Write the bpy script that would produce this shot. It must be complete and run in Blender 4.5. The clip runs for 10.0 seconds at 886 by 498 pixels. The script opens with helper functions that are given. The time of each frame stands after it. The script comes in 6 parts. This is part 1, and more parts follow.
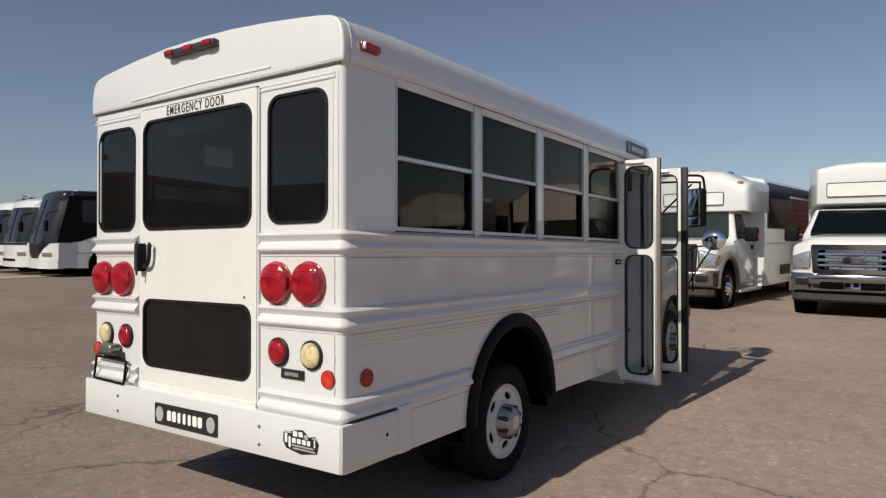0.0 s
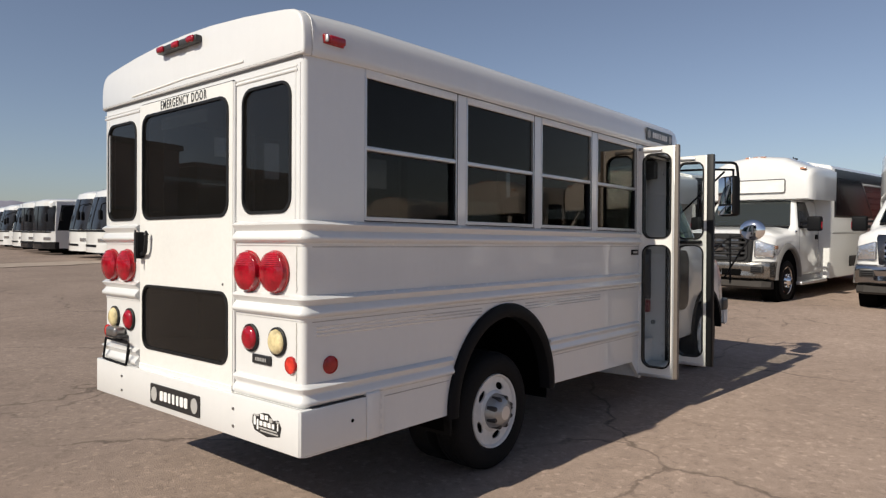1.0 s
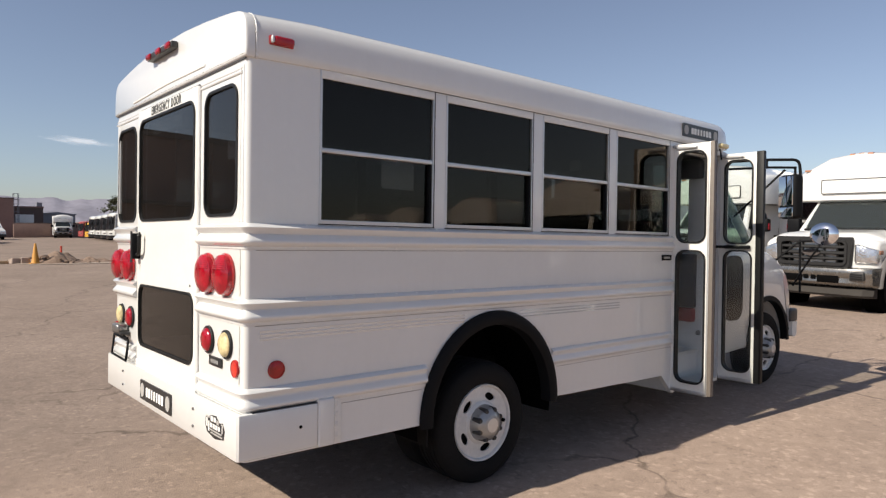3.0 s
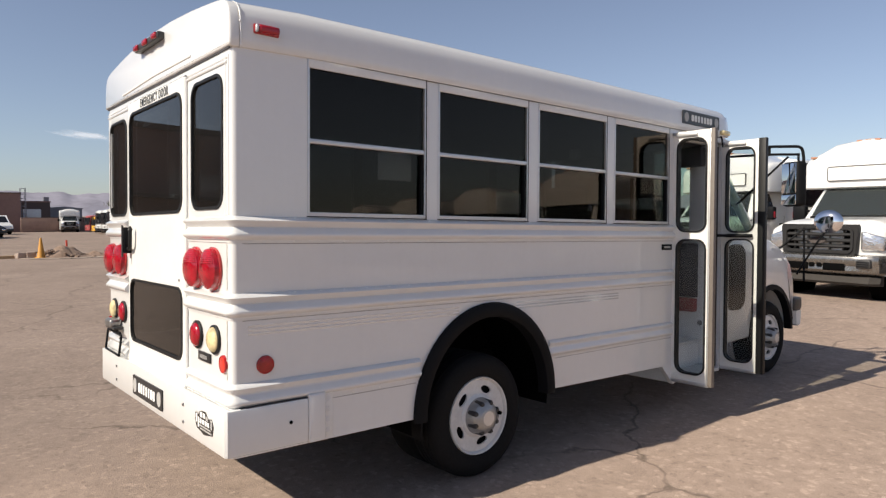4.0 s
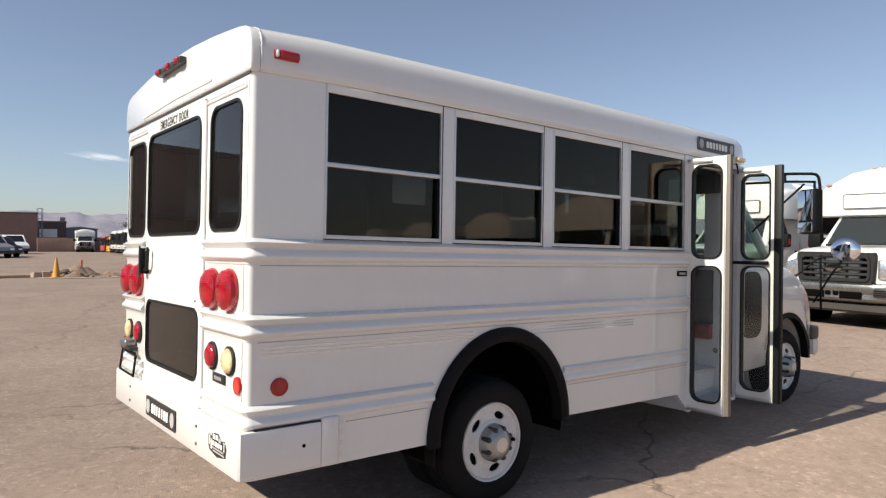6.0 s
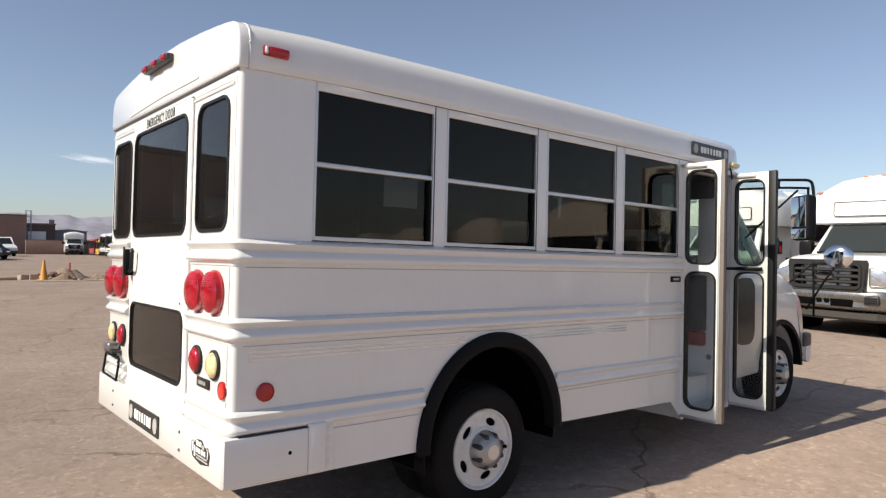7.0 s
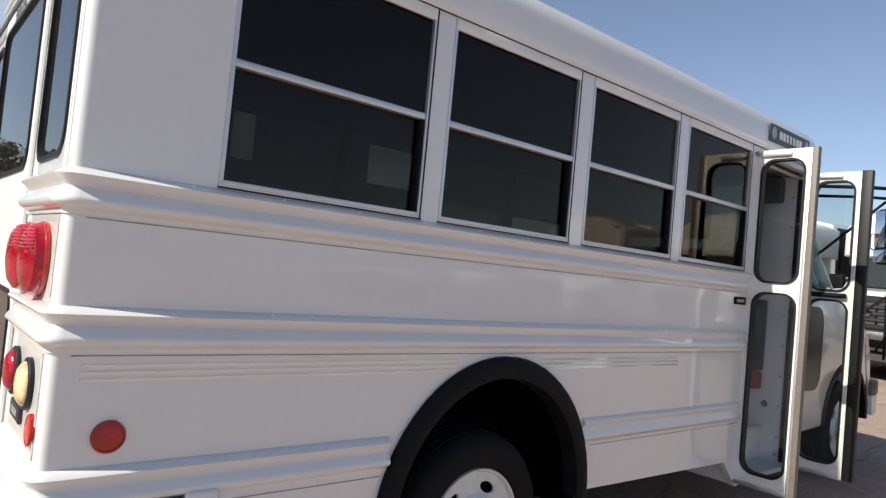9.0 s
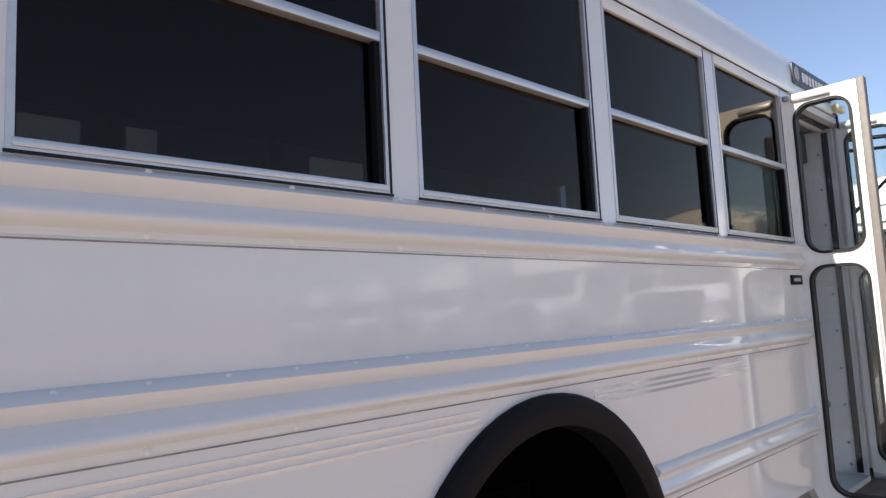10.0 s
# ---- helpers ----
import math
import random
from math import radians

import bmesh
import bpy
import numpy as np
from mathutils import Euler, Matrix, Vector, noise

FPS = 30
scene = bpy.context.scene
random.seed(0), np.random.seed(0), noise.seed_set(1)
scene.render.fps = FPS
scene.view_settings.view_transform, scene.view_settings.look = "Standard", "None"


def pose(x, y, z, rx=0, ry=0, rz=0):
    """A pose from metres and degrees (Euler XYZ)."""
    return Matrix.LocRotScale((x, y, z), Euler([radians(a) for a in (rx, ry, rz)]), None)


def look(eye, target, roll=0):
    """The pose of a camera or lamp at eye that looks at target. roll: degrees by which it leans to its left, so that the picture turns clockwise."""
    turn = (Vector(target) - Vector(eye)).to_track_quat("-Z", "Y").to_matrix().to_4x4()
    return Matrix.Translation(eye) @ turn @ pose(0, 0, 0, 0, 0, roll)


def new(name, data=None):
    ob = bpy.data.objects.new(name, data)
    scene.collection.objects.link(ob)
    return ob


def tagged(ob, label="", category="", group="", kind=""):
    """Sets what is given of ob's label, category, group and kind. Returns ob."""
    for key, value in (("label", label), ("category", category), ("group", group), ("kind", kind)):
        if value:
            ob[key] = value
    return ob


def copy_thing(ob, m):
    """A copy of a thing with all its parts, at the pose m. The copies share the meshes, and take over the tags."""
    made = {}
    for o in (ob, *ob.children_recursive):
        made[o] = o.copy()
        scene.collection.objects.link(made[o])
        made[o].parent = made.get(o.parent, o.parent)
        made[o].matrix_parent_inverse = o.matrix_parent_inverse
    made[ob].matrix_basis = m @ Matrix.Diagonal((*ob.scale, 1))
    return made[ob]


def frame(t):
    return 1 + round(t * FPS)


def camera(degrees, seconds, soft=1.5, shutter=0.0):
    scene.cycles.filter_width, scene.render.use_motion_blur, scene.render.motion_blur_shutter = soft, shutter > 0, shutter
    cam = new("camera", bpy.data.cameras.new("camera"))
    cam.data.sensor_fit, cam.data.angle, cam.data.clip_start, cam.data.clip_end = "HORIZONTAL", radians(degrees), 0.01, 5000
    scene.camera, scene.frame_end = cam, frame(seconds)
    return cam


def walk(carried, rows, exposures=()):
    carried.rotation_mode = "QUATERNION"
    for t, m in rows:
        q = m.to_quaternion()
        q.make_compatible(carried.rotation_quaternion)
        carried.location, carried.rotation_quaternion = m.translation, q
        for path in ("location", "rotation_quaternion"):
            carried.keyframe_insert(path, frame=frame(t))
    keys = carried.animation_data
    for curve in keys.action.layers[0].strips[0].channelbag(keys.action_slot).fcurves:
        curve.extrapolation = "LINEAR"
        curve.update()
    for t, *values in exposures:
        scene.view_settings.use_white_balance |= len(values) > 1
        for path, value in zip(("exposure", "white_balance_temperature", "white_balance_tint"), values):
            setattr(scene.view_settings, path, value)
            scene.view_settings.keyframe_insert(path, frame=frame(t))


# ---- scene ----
cam = camera(67.3, 10.0, 1.3)
# The bus body leans a little nose-down and to its left on its springs; camera and bus share its frame.
RAKE = pose(-0.004, 0.028, 0.069, -1.317, -0.935, -0.197)
PATH = [
    (0, (1.999, -2.154, 1.381), (0.872, -0.502, 1.4), 0.0),
    (0.5, (2.221, -2.025, 1.389), (1.018, -0.427, 1.405), -0.3),
    (1, (2.399, -1.868, 1.391), (1.107, -0.342, 1.374), 0.3),
    (1.5, (2.518, -1.662, 1.402), (1.162, -0.193, 1.38), 0.5),
    (2, (2.686, -1.491, 1.414), (1.242, -0.107, 1.42), 0.5),
    (2.5, (2.809, -1.362, 1.417), (1.309, -0.038, 1.417), 1.0),
    (4, (2.817, -1.169, 1.424), (1.289, 0.121, 1.376), 0.3),
    (4.5, (2.812, -1.177, 1.424), (1.275, 0.103, 1.382), 0.2),
    (5, (2.806, -1.183, 1.432), (1.261, 0.087, 1.406), 0.3),
    (5.5, (2.807, -1.187, 1.427), (1.256, 0.075, 1.428), 0.6),
    (7, (2.752, -1.141, 1.412), (1.218, 0.141, 1.452), 1.3),
    (7.5, (2.648, -1.03, 1.39), (1.142, 0.286, 1.393), 1.5),
    (8, (2.491, -0.811, 1.386), (1.012, 0.534, 1.445), 4.1),
    (8.5, (2.179, -0.564, 1.362), (0.684, 0.762, 1.437), 5.3),
    (9, (1.831, -0.331, 1.314), (0.300, 0.955, 1.390), 5.4),
    (9.5, (1.528, -0.074, 1.266), (0.016, 1.230, 1.375), 2.0),
    (10, (1.113, 0.176, 1.227), (-0.328, 1.547, 1.433), -2.75),
]
EXPOSURES = [(0.0, -0.42, 6450, 12), (1.0, -0.16, 6550, 13), (2.0, 0.03, 6600, 12), (2.5, 0.13, 6620, 13), (4.5, 0.28, 6680, 14), (5.5, 0.36, 6620, 12), (8.0, 0.37, 6550, 12), (9.0, 0.42, 6350, 11), (10.0, 0.79, 6180, 12)]
walk(cam, [(t, RAKE @ look(eye, target, roll)) for t, eye, target, roll in PATH], EXPOSURES)

# ---- light ----
SUN_WAY = Vector((0.155, 1.18, -1.0)).normalized()
elevation = math.asin(-SUN_WAY.z)
azimuth = math.atan2(-SUN_WAY.x, -SUN_WAY.y)
world = bpy.data.worlds.new("sky")
scene.world = world
world.use_nodes = True
wn = world.node_tree.nodes
sky = wn.new("ShaderNodeTexSky")
sky.sky_type = "NISHITA"
sky.sun_disc = False
sky.sun_elevation = elevation
sky.sun_rotation = azimuth
sky.altitude = 600
sky.air_density = 1.0
sky.dust_density = 0.8
sky.ozone_density = 4.4
wn["Background"].inputs["Strength"].default_value = 0.091
haze = wn.new("ShaderNodeHueSaturation")
haze.inputs["Saturation"].default_value = 0.78
world.node_tree.links.new(sky.outputs["Color"], haze.inputs["Color"])
world.node_tree.links.new(haze.outputs["Color"], wn["Background"].inputs["Color"])
sun_data = bpy.data.lights.new("sun", "SUN")
sun_data.energy = 5.3
sun_data.angle = radians(0.53)
sun_data.color = (1.0, 0.945, 0.80)
sun = new("sun", sun_data)
sun.rotation_euler = SUN_WAY.to_track_quat("-Z", "Y").to_euler()


# ---- materials ----
def material(name, colour, rough=0.5, metal=0.0, coat=0.0, grain=0.0, grain_scale=40.0, stain=0.0, stain_scale=1.5,
             bump=0.0, bump_scale=200.0, streak=0.0, spec=0.5):
    """Principled surface with fine grain, broad stains and a slight relief."""
    m = bpy.data.materials.new(name)
    m.use_nodes = True
    n, l = m.node_tree.nodes, m.node_tree.links
    p = n["Principled BSDF"]
    p.inputs["Roughness"].default_value = rough
    p.inputs["Metallic"].default_value = metal
    p.inputs["Coat Weight"].default_value = coat
    p.inputs["Coat Roughness"].default_value = 0.05
    p.inputs["Specular IOR Level"].default_value = spec
    p.inputs["Base Color"].default_value = (*colour, 1)
    co = n.new("ShaderNodeTexCoord")
    last = None
    def darken(scale, amount, detail, stretch=None):
        nonlocal last
        t = n.new("ShaderNodeTexNoise")
        t.inputs["Scale"].default_value = scale
        t.inputs["Detail"].default_value = detail
        t.inputs["Roughness"].default_value = 0.65
        if stretch:
            mp = n.new("ShaderNodeMapping")
            mp.inputs["Scale"].default_value = stretch
            l.new(co.outputs["Object"], mp.inputs["Vector"])
            l.new(mp.outputs["Vector"], t.inputs["Vector"])
        else:
            l.new(co.outputs["Object"], t.inputs["Vector"])
        r = n.new("ShaderNodeMapRange")
        r.inputs["From Min"].default_value, r.inputs["From Max"].default_value = 0.3, 0.7
        r.inputs["To Min"].default_value, r.inputs["To Max"].default_value = 1 - amount, 1 + amount * 0.4
        l.new(t.outputs["Fac"], r.inputs["Value"])
        mx = n.new("ShaderNodeMix")
        mx.data_type, mx.blend_type = "RGBA", "MULTIPLY"
        mx.inputs[0].default_value = 1.0
        mx.inputs[6].default_value = (*colour, 1)
        if last:
            l.new(last, mx.inputs[6])
        l.new(r.outputs["Result"], mx.inputs[7])
        last = mx.outputs[2]
        return t
    if stain:
        t = darken(stain_scale, stain, 4)
        rr = n.new("ShaderNodeMapRange")
        rr.inputs["To Min"].default_value, rr.inputs["To Max"].default_value = rough * 0.8, min(1, rough * 1.25)
        l.new(t.outputs["Fac"], rr.inputs["Value"])
        l.new(rr.outputs["Result"], p.inputs["Roughness"])
    if streak:
        darken(3.0, streak, 3, (6, 6, 0.5))
    if grain:
        darken(grain_scale, grain, 6)
    if last:
        l.new(last, p.inputs["Base Color"])
    if bump:
        t = n.new("ShaderNodeTexNoise")
        t.inputs["Scale"].default_value = bump_scale
        t.inputs["Detail"].default_value = 3
        l.new(co.outputs["Object"], t.inputs["Vector"])
        b = n.new("ShaderNodeBump")
        b.inputs["Strength"].default_value = bump
        b.inputs["Distance"].default_value = 0.01
        l.new(t.outputs["Fac"], b.inputs["Height"])
        l.new(b.outputs["Normal"], p.inputs["Normal"])
        l.new(b.outputs["Normal"], p.inputs["Coat Normal"])
    return m


def glass(name, tint, gloss=1.0, ior=1.45, dust=0.0):
    """Tinted pane: clear straight through, mirror-like by its Fresnel gloss."""
    m = bpy.data.materials.new(name)
    m.use_nodes = True
    n, l = m.node_tree.nodes, m.node_tree.links
    n.remove(n["Principled BSDF"])
    clear = n.new("ShaderNodeBsdfTransparent")
    clear.inputs["Color"].default_value = (*tint, 1)
    shine = n.new("ShaderNodeBsdfGlossy")
    shine.inputs["Roughness"].default_value = 0.01
    shine.inputs["Color"].default_value = (*gloss, 1) if isinstance(gloss, tuple) else (gloss, gloss, gloss, 1)
    lw = n.new("ShaderNodeLayerWeight")
    lw.inputs["Blend"].default_value = 0.5
    pw = n.new("ShaderNodeMath")
    pw.operation = "POWER"
    pw.inputs[1].default_value = 5.0
    l.new(lw.outputs["Facing"], pw.inputs[0])
    fr = n.new("ShaderNodeMapRange")
    fr.inputs["To Min"].default_value = ((ior - 1) / (ior + 1)) ** 2
    fr.inputs["To Max"].default_value = 1.0
    l.new(pw.outputs[0], fr.inputs["Value"])
    mx = n.new("ShaderNodeMixShader")
    l.new(fr.outputs["Result"], mx.inputs["Fac"])
    l.new(clear.outputs["BSDF"], mx.inputs[1])
    l.new(shine.outputs["BSDF"], mx.inputs[2])
    last = mx.outputs["Shader"]
    if dust:
        film = n.new("ShaderNodeBsdfDiffuse")
        film.inputs["Color"].default_value = (0.5, 0.47, 0.44, 1)
        co = n.new("ShaderNodeTexCoord")
        tx = n.new("ShaderNodeTexNoise")
        tx.inputs["Scale"].default_value, tx.inputs["Detail"].default_value = 5, 6
        l.new(co.outputs["Object"], tx.inputs["Vector"])
        rg = n.new("ShaderNodeMapRange")
        rg.inputs["To Min"].default_value, rg.inputs["To Max"].default_value = dust * 0.4, dust * 1.6
        l.new(tx.outputs["Fac"], rg.inputs["Value"])
        dm = n.new("ShaderNodeMixShader")
        l.new(rg.outputs["Result"], dm.inputs["Fac"])
        l.new(last, dm.inputs[1]), l.new(film.outputs["BSDF"], dm.inputs[2])
        last = dm.outputs["Shader"]
    l.new(last, n["Material Output"].inputs["Surface"])
    return m


def lens(name, colour):
    m = material(name, colour, 0.12, 0, 0.3, stain=0.5, stain_scale=16, bump=0.3, bump_scale=45)
    return m


WHITE = material("white_paint", (0.725, 0.723, 0.710), 0.3, 0, 1.0, grain=0.016, grain_scale=25, stain=0.03, stain_scale=1.2, streak=0.012, bump=0.09, bump_scale=2.0)
WHITE_TRIM = material("white_trim", (0.78, 0.77, 0.74), 0.42, 0, 0.1, grain=0.05, stain=0.06, stain_scale=4)
WHITE_DOOR = material("white_door_paint", (0.76, 0.75, 0.715), 0.35, 0, 0.2, grain=0.04, stain=0.05, stain_scale=3)
ALU = material("aluminium", (0.66, 0.66, 0.66), 0.38, 0.75, grain=0.06, grain_scale=90, stain=0.08, stain_scale=6)
SEAM = material("seam_dirt", (0.34, 0.32, 0.30), 0.85, grain=0.3, grain_scale=30, stain=0.4, stain_scale=3)
SEALANT = material("sealant", (0.56, 0.55, 0.51), 0.6, grain=0.2, grain_scale=60)
RUBBER = material("black_rubber", (0.01, 0.01, 0.0105), 0.5, spec=0.3, grain=0.15, bump=0.08, bump_scale=150)
EDGE = material("door_edge_rubber", (0.17, 0.145, 0.125), 0.55, grain=0.15, stain=0.15)
TYRE = material("tyre_rubber", (0.013, 0.0125, 0.0125), 0.8, spec=0.15, grain=0.2, grain_scale=60, bump=0.15, bump_scale=80, stain=0.2, stain_scale=5)
FLARE = material("black_plastic", (0.008, 0.0083, 0.0095), 0.55, spec=0.1, grain=0.1, bump=0.06, bump_scale=400)
RIM = material("wheel_paint", (0.72, 0.71, 0.69), 0.38, 0.0, 0.1, grain=0.08, stain=0.14, stain_scale=7)
HUB = material("hub_steel", (0.32, 0.31, 0.30), 0.35, 0.8, grain=0.15, stain=0.2, stain_scale=12)
HUB_SILVER = material("hub_silver_paint", (0.40, 0.395, 0.385), 0.32, 0.55, 0.2, grain=0.06, stain=0.12, stain_scale=14)
NUT = material("dull_steel", (0.30, 0.30, 0.31), 0.42, 0.8, grain=0.2)
STRIP = material("bright_strip", (0.75, 0.75, 0.74), 0.08, 0.42, grain=0.03)
CHROME = material("chrome", (0.86, 0.86, 0.87), 0.05, 1.0)
# Near-black stands in for shade in wells and openings; also the valve.
DARK = material("shade_black", (0.004, 0.004, 0.0042), 0.95, spec=0.02, grain=0.2)
CHASSIS = material("chassis_black", (0.008, 0.008, 0.008), 0.85, spec=0.05, grain=0.25, stain=0.2)
RED_LENS = lens("red_lens", (0.36, 0.005, 0.016))
RED_DEEP = lens("red_reflector", (0.42, 0.014, 0.014))
RED_BRIGHT = lens("orange_red_reflector", (0.75, 0.05, 0.03))
RED_LINE = lens("red_lens_ridge", (0.48, 0.013, 0.025))
CREAM_LENS = lens("cream_lens", (0.72, 0.60, 0.33))
AMBER = lens("amber_lens", (0.50, 0.24, 0.14))
PLATE = material("badge_black", (0.02, 0.02, 0.021), 0.35, grain=0.1)
BADGE_GREY = material("badge_grey", (0.42, 0.41, 0.39), 0.5, grain=0.12)
BADGE_WHITE = material("badge_white", (0.82, 0.81, 0.78), 0.45)
LETTER = material("black_lettering", (0.02, 0.02, 0.02), 0.5)
TINT = glass("tinted_glass", (0.22, 0.225, 0.225), (0.88, 0.74, 0.61), 1.44)
TINT_REAR = glass("dark_tinted_glass", (0.28, 0.29, 0.30), (0.96, 0.93, 0.90), dust=0.014)
def film(name, colour):
    """Thin sheet that passes light from behind."""
    m = bpy.data.materials.new(name)
    m.use_nodes = True
    n, l = m.node_tree.nodes, m.node_tree.links
    n.remove(n["Principled BSDF"])
    a, b, x = n.new("ShaderNodeBsdfDiffuse"), n.new("ShaderNodeBsdfTranslucent"), n.new("ShaderNodeMixShader")
    a.inputs["Color"].default_value = b.inputs["Color"].default_value = (*colour, 1)
    x.inputs["Fac"].default_value = 0.9
    l.new(a.outputs[0], x.inputs[1]), l.new(b.outputs[0], x.inputs[2])
    l.new(x.outputs[0], n["Material Output"].inputs["Surface"])
    return m


STICKER = film("sticker_film", (0.95, 0.98, 0.96))
LABEL_FILM = material("label_film", (0.76, 0.80, 0.77), 0.5, grain=0.05, stain=0.08, stain_scale=6)
CLEAR = glass("clear_glass", (0.86, 0.88, 0.87))
SCREEN_GLASS = glass("screen_glass", (0.84, 0.87, 0.86))
CAB_GLASS = glass("cab_glass", (0.72, 0.80, 0.74), 0.5)
CAR_GLASS = glass("vehicle_glass", (0.42, 0.46, 0.46))
INNER = material("inner_panel_grey", (0.74, 0.75, 0.76), 0.55, grain=0.08, stain=0.1)
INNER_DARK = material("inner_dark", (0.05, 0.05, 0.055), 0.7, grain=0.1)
SEAT = material("seat_vinyl", (0.035, 0.037, 0.045), 0.5, grain=0.1, bump=0.1)
SEAT_RED = material("red_vinyl", (0.25, 0.03, 0.035), 0.5, grain=0.1)
STEP = material("step_rubber", (0.66, 0.66, 0.65), 0.7, grain=0.15)
MIRROR = material("mirror_glass", (0.8, 0.82, 0.83), 0.02, 1.0)
GRILLE = material("grille_grey", (0.034, 0.033, 0.033), 0.42, grain=0.15)
DAM = material("air_dam_grey", (0.055, 0.05, 0.046), 0.85, grain=0.1, stain=0.15, spec=0.08)
DASH = material("dashboard_grey", (0.025, 0.025, 0.025), 0.6, grain=0.1, stain=0.15, stain_scale=4)
RED_BAND = material("red_side_panel", (0.16, 0.035, 0.03), 0.35, 0, 0.3, stain=0.2, stain_scale=3, streak=0.2)
HEADLAMP = material("headlamp_reflector", (0.75, 0.75, 0.76), 0.16, 0.85, grain=0.3, grain_scale=18, bump=1.0, bump_scale=24)
GREY_PAINT = material("grey_paint", (0.30, 0.30, 0.31), 0.3, 0.3, 0.4, stain=0.08)
# Grey holds the shade that falls on the white arch flares.
FENDER_SHADE = material("fender_shade", (0.20, 0.19, 0.18), 0.5, grain=0.08, stain=0.15, stain_scale=3)
BUMPER_SILVER = material("bumper_silver", (0.27, 0.26, 0.245), 0.26, 0.85, stain=0.2, stain_scale=5)
GRILLE_CHROME = material("grille_chrome", (0.42, 0.42, 0.43), 0.1, 1.0, stain=0.1, stain_scale=6)
BUMPER_CHROME = material("bumper_chrome", (0.36, 0.36, 0.37), 0.1, 1.0, stain=0.1, stain_scale=6)
COACH_DARK = material("coach_black", (0.014, 0.014, 0.016), 0.22, 0, 0.2, stain=0.1, spec=0.4)
TRUCK_GRILLE = material("truck_grille_grey", (0.022, 0.0215, 0.022), 0.55, grain=0.12, spec=0.25)
CONE = material("cone_yellow", (0.58, 0.27, 0.04), 0.55, grain=0.1, stain=0.2, stain_scale=6)
STAKE = material("stake_red", (0.6, 0.06, 0.03), 0.5, grain=0.1)
CONCRETE = material("concrete", (0.36, 0.28, 0.235), 0.85, grain=0.15, grain_scale=12, stain=0.2, bump=0.3, bump_scale=25)
ROCK = material("rubble_rock", (0.22, 0.15, 0.11), 0.9, grain=0.25, grain_scale=8, stain=0.25, stain_scale=2, bump=0.5, bump_scale=12)
KERB = material("kerb_yellow", (0.46, 0.31, 0.18), 0.8, grain=0.2, stain=0.2)
DIRT = material("pale_dirt", (0.36, 0.29, 0.235), 0.95, grain=0.2, grain_scale=6, stain=0.15, stain_scale=0.6)
STUCCO = material("brown_stucco", (0.26, 0.160, 0.137), 0.9, grain=0.1, grain_scale=3, stain=0.12, stain_scale=0.3)
BLOCK = material("tan_block", (0.28, 0.185, 0.15), 0.9, grain=0.1, grain_scale=3, stain=0.1, stain_scale=0.5)
GREY_WALL = material("grey_metal_wall", (0.2, 0.21, 0.24), 0.6, grain=0.1, stain=0.1)
DARK_BRICK = material("dark_brown_wall", (0.12, 0.085, 0.075), 0.9, grain=0.1, stain=0.1, stain_scale=0.4)
# Violet-grey base colour includes the haze of distance.
ROCKY = material("mountain_haze_tint", (0.255, 0.250, 0.300), 1.0, grain=0.16, grain_scale=0.02, stain=0.2, stain_scale=0.006, spec=0.0)
LEAF = material("leaf_green", (0.065, 0.075, 0.035), 0.7, grain=0.3, grain_scale=4)
BARK = material("bark", (0.12, 0.085, 0.06), 0.9, grain=0.3)
RED_WALL = material("red_brick_wall", (0.24, 0.07, 0.055), 0.85, grain=0.2, stain=0.15)
YELLOW = material("school_yellow", (0.7, 0.38, 0.05), 0.4, stain=0.1)
RED_PAINT = material("red_paint", (0.36, 0.07, 0.07), 0.35, 0, 0.3)


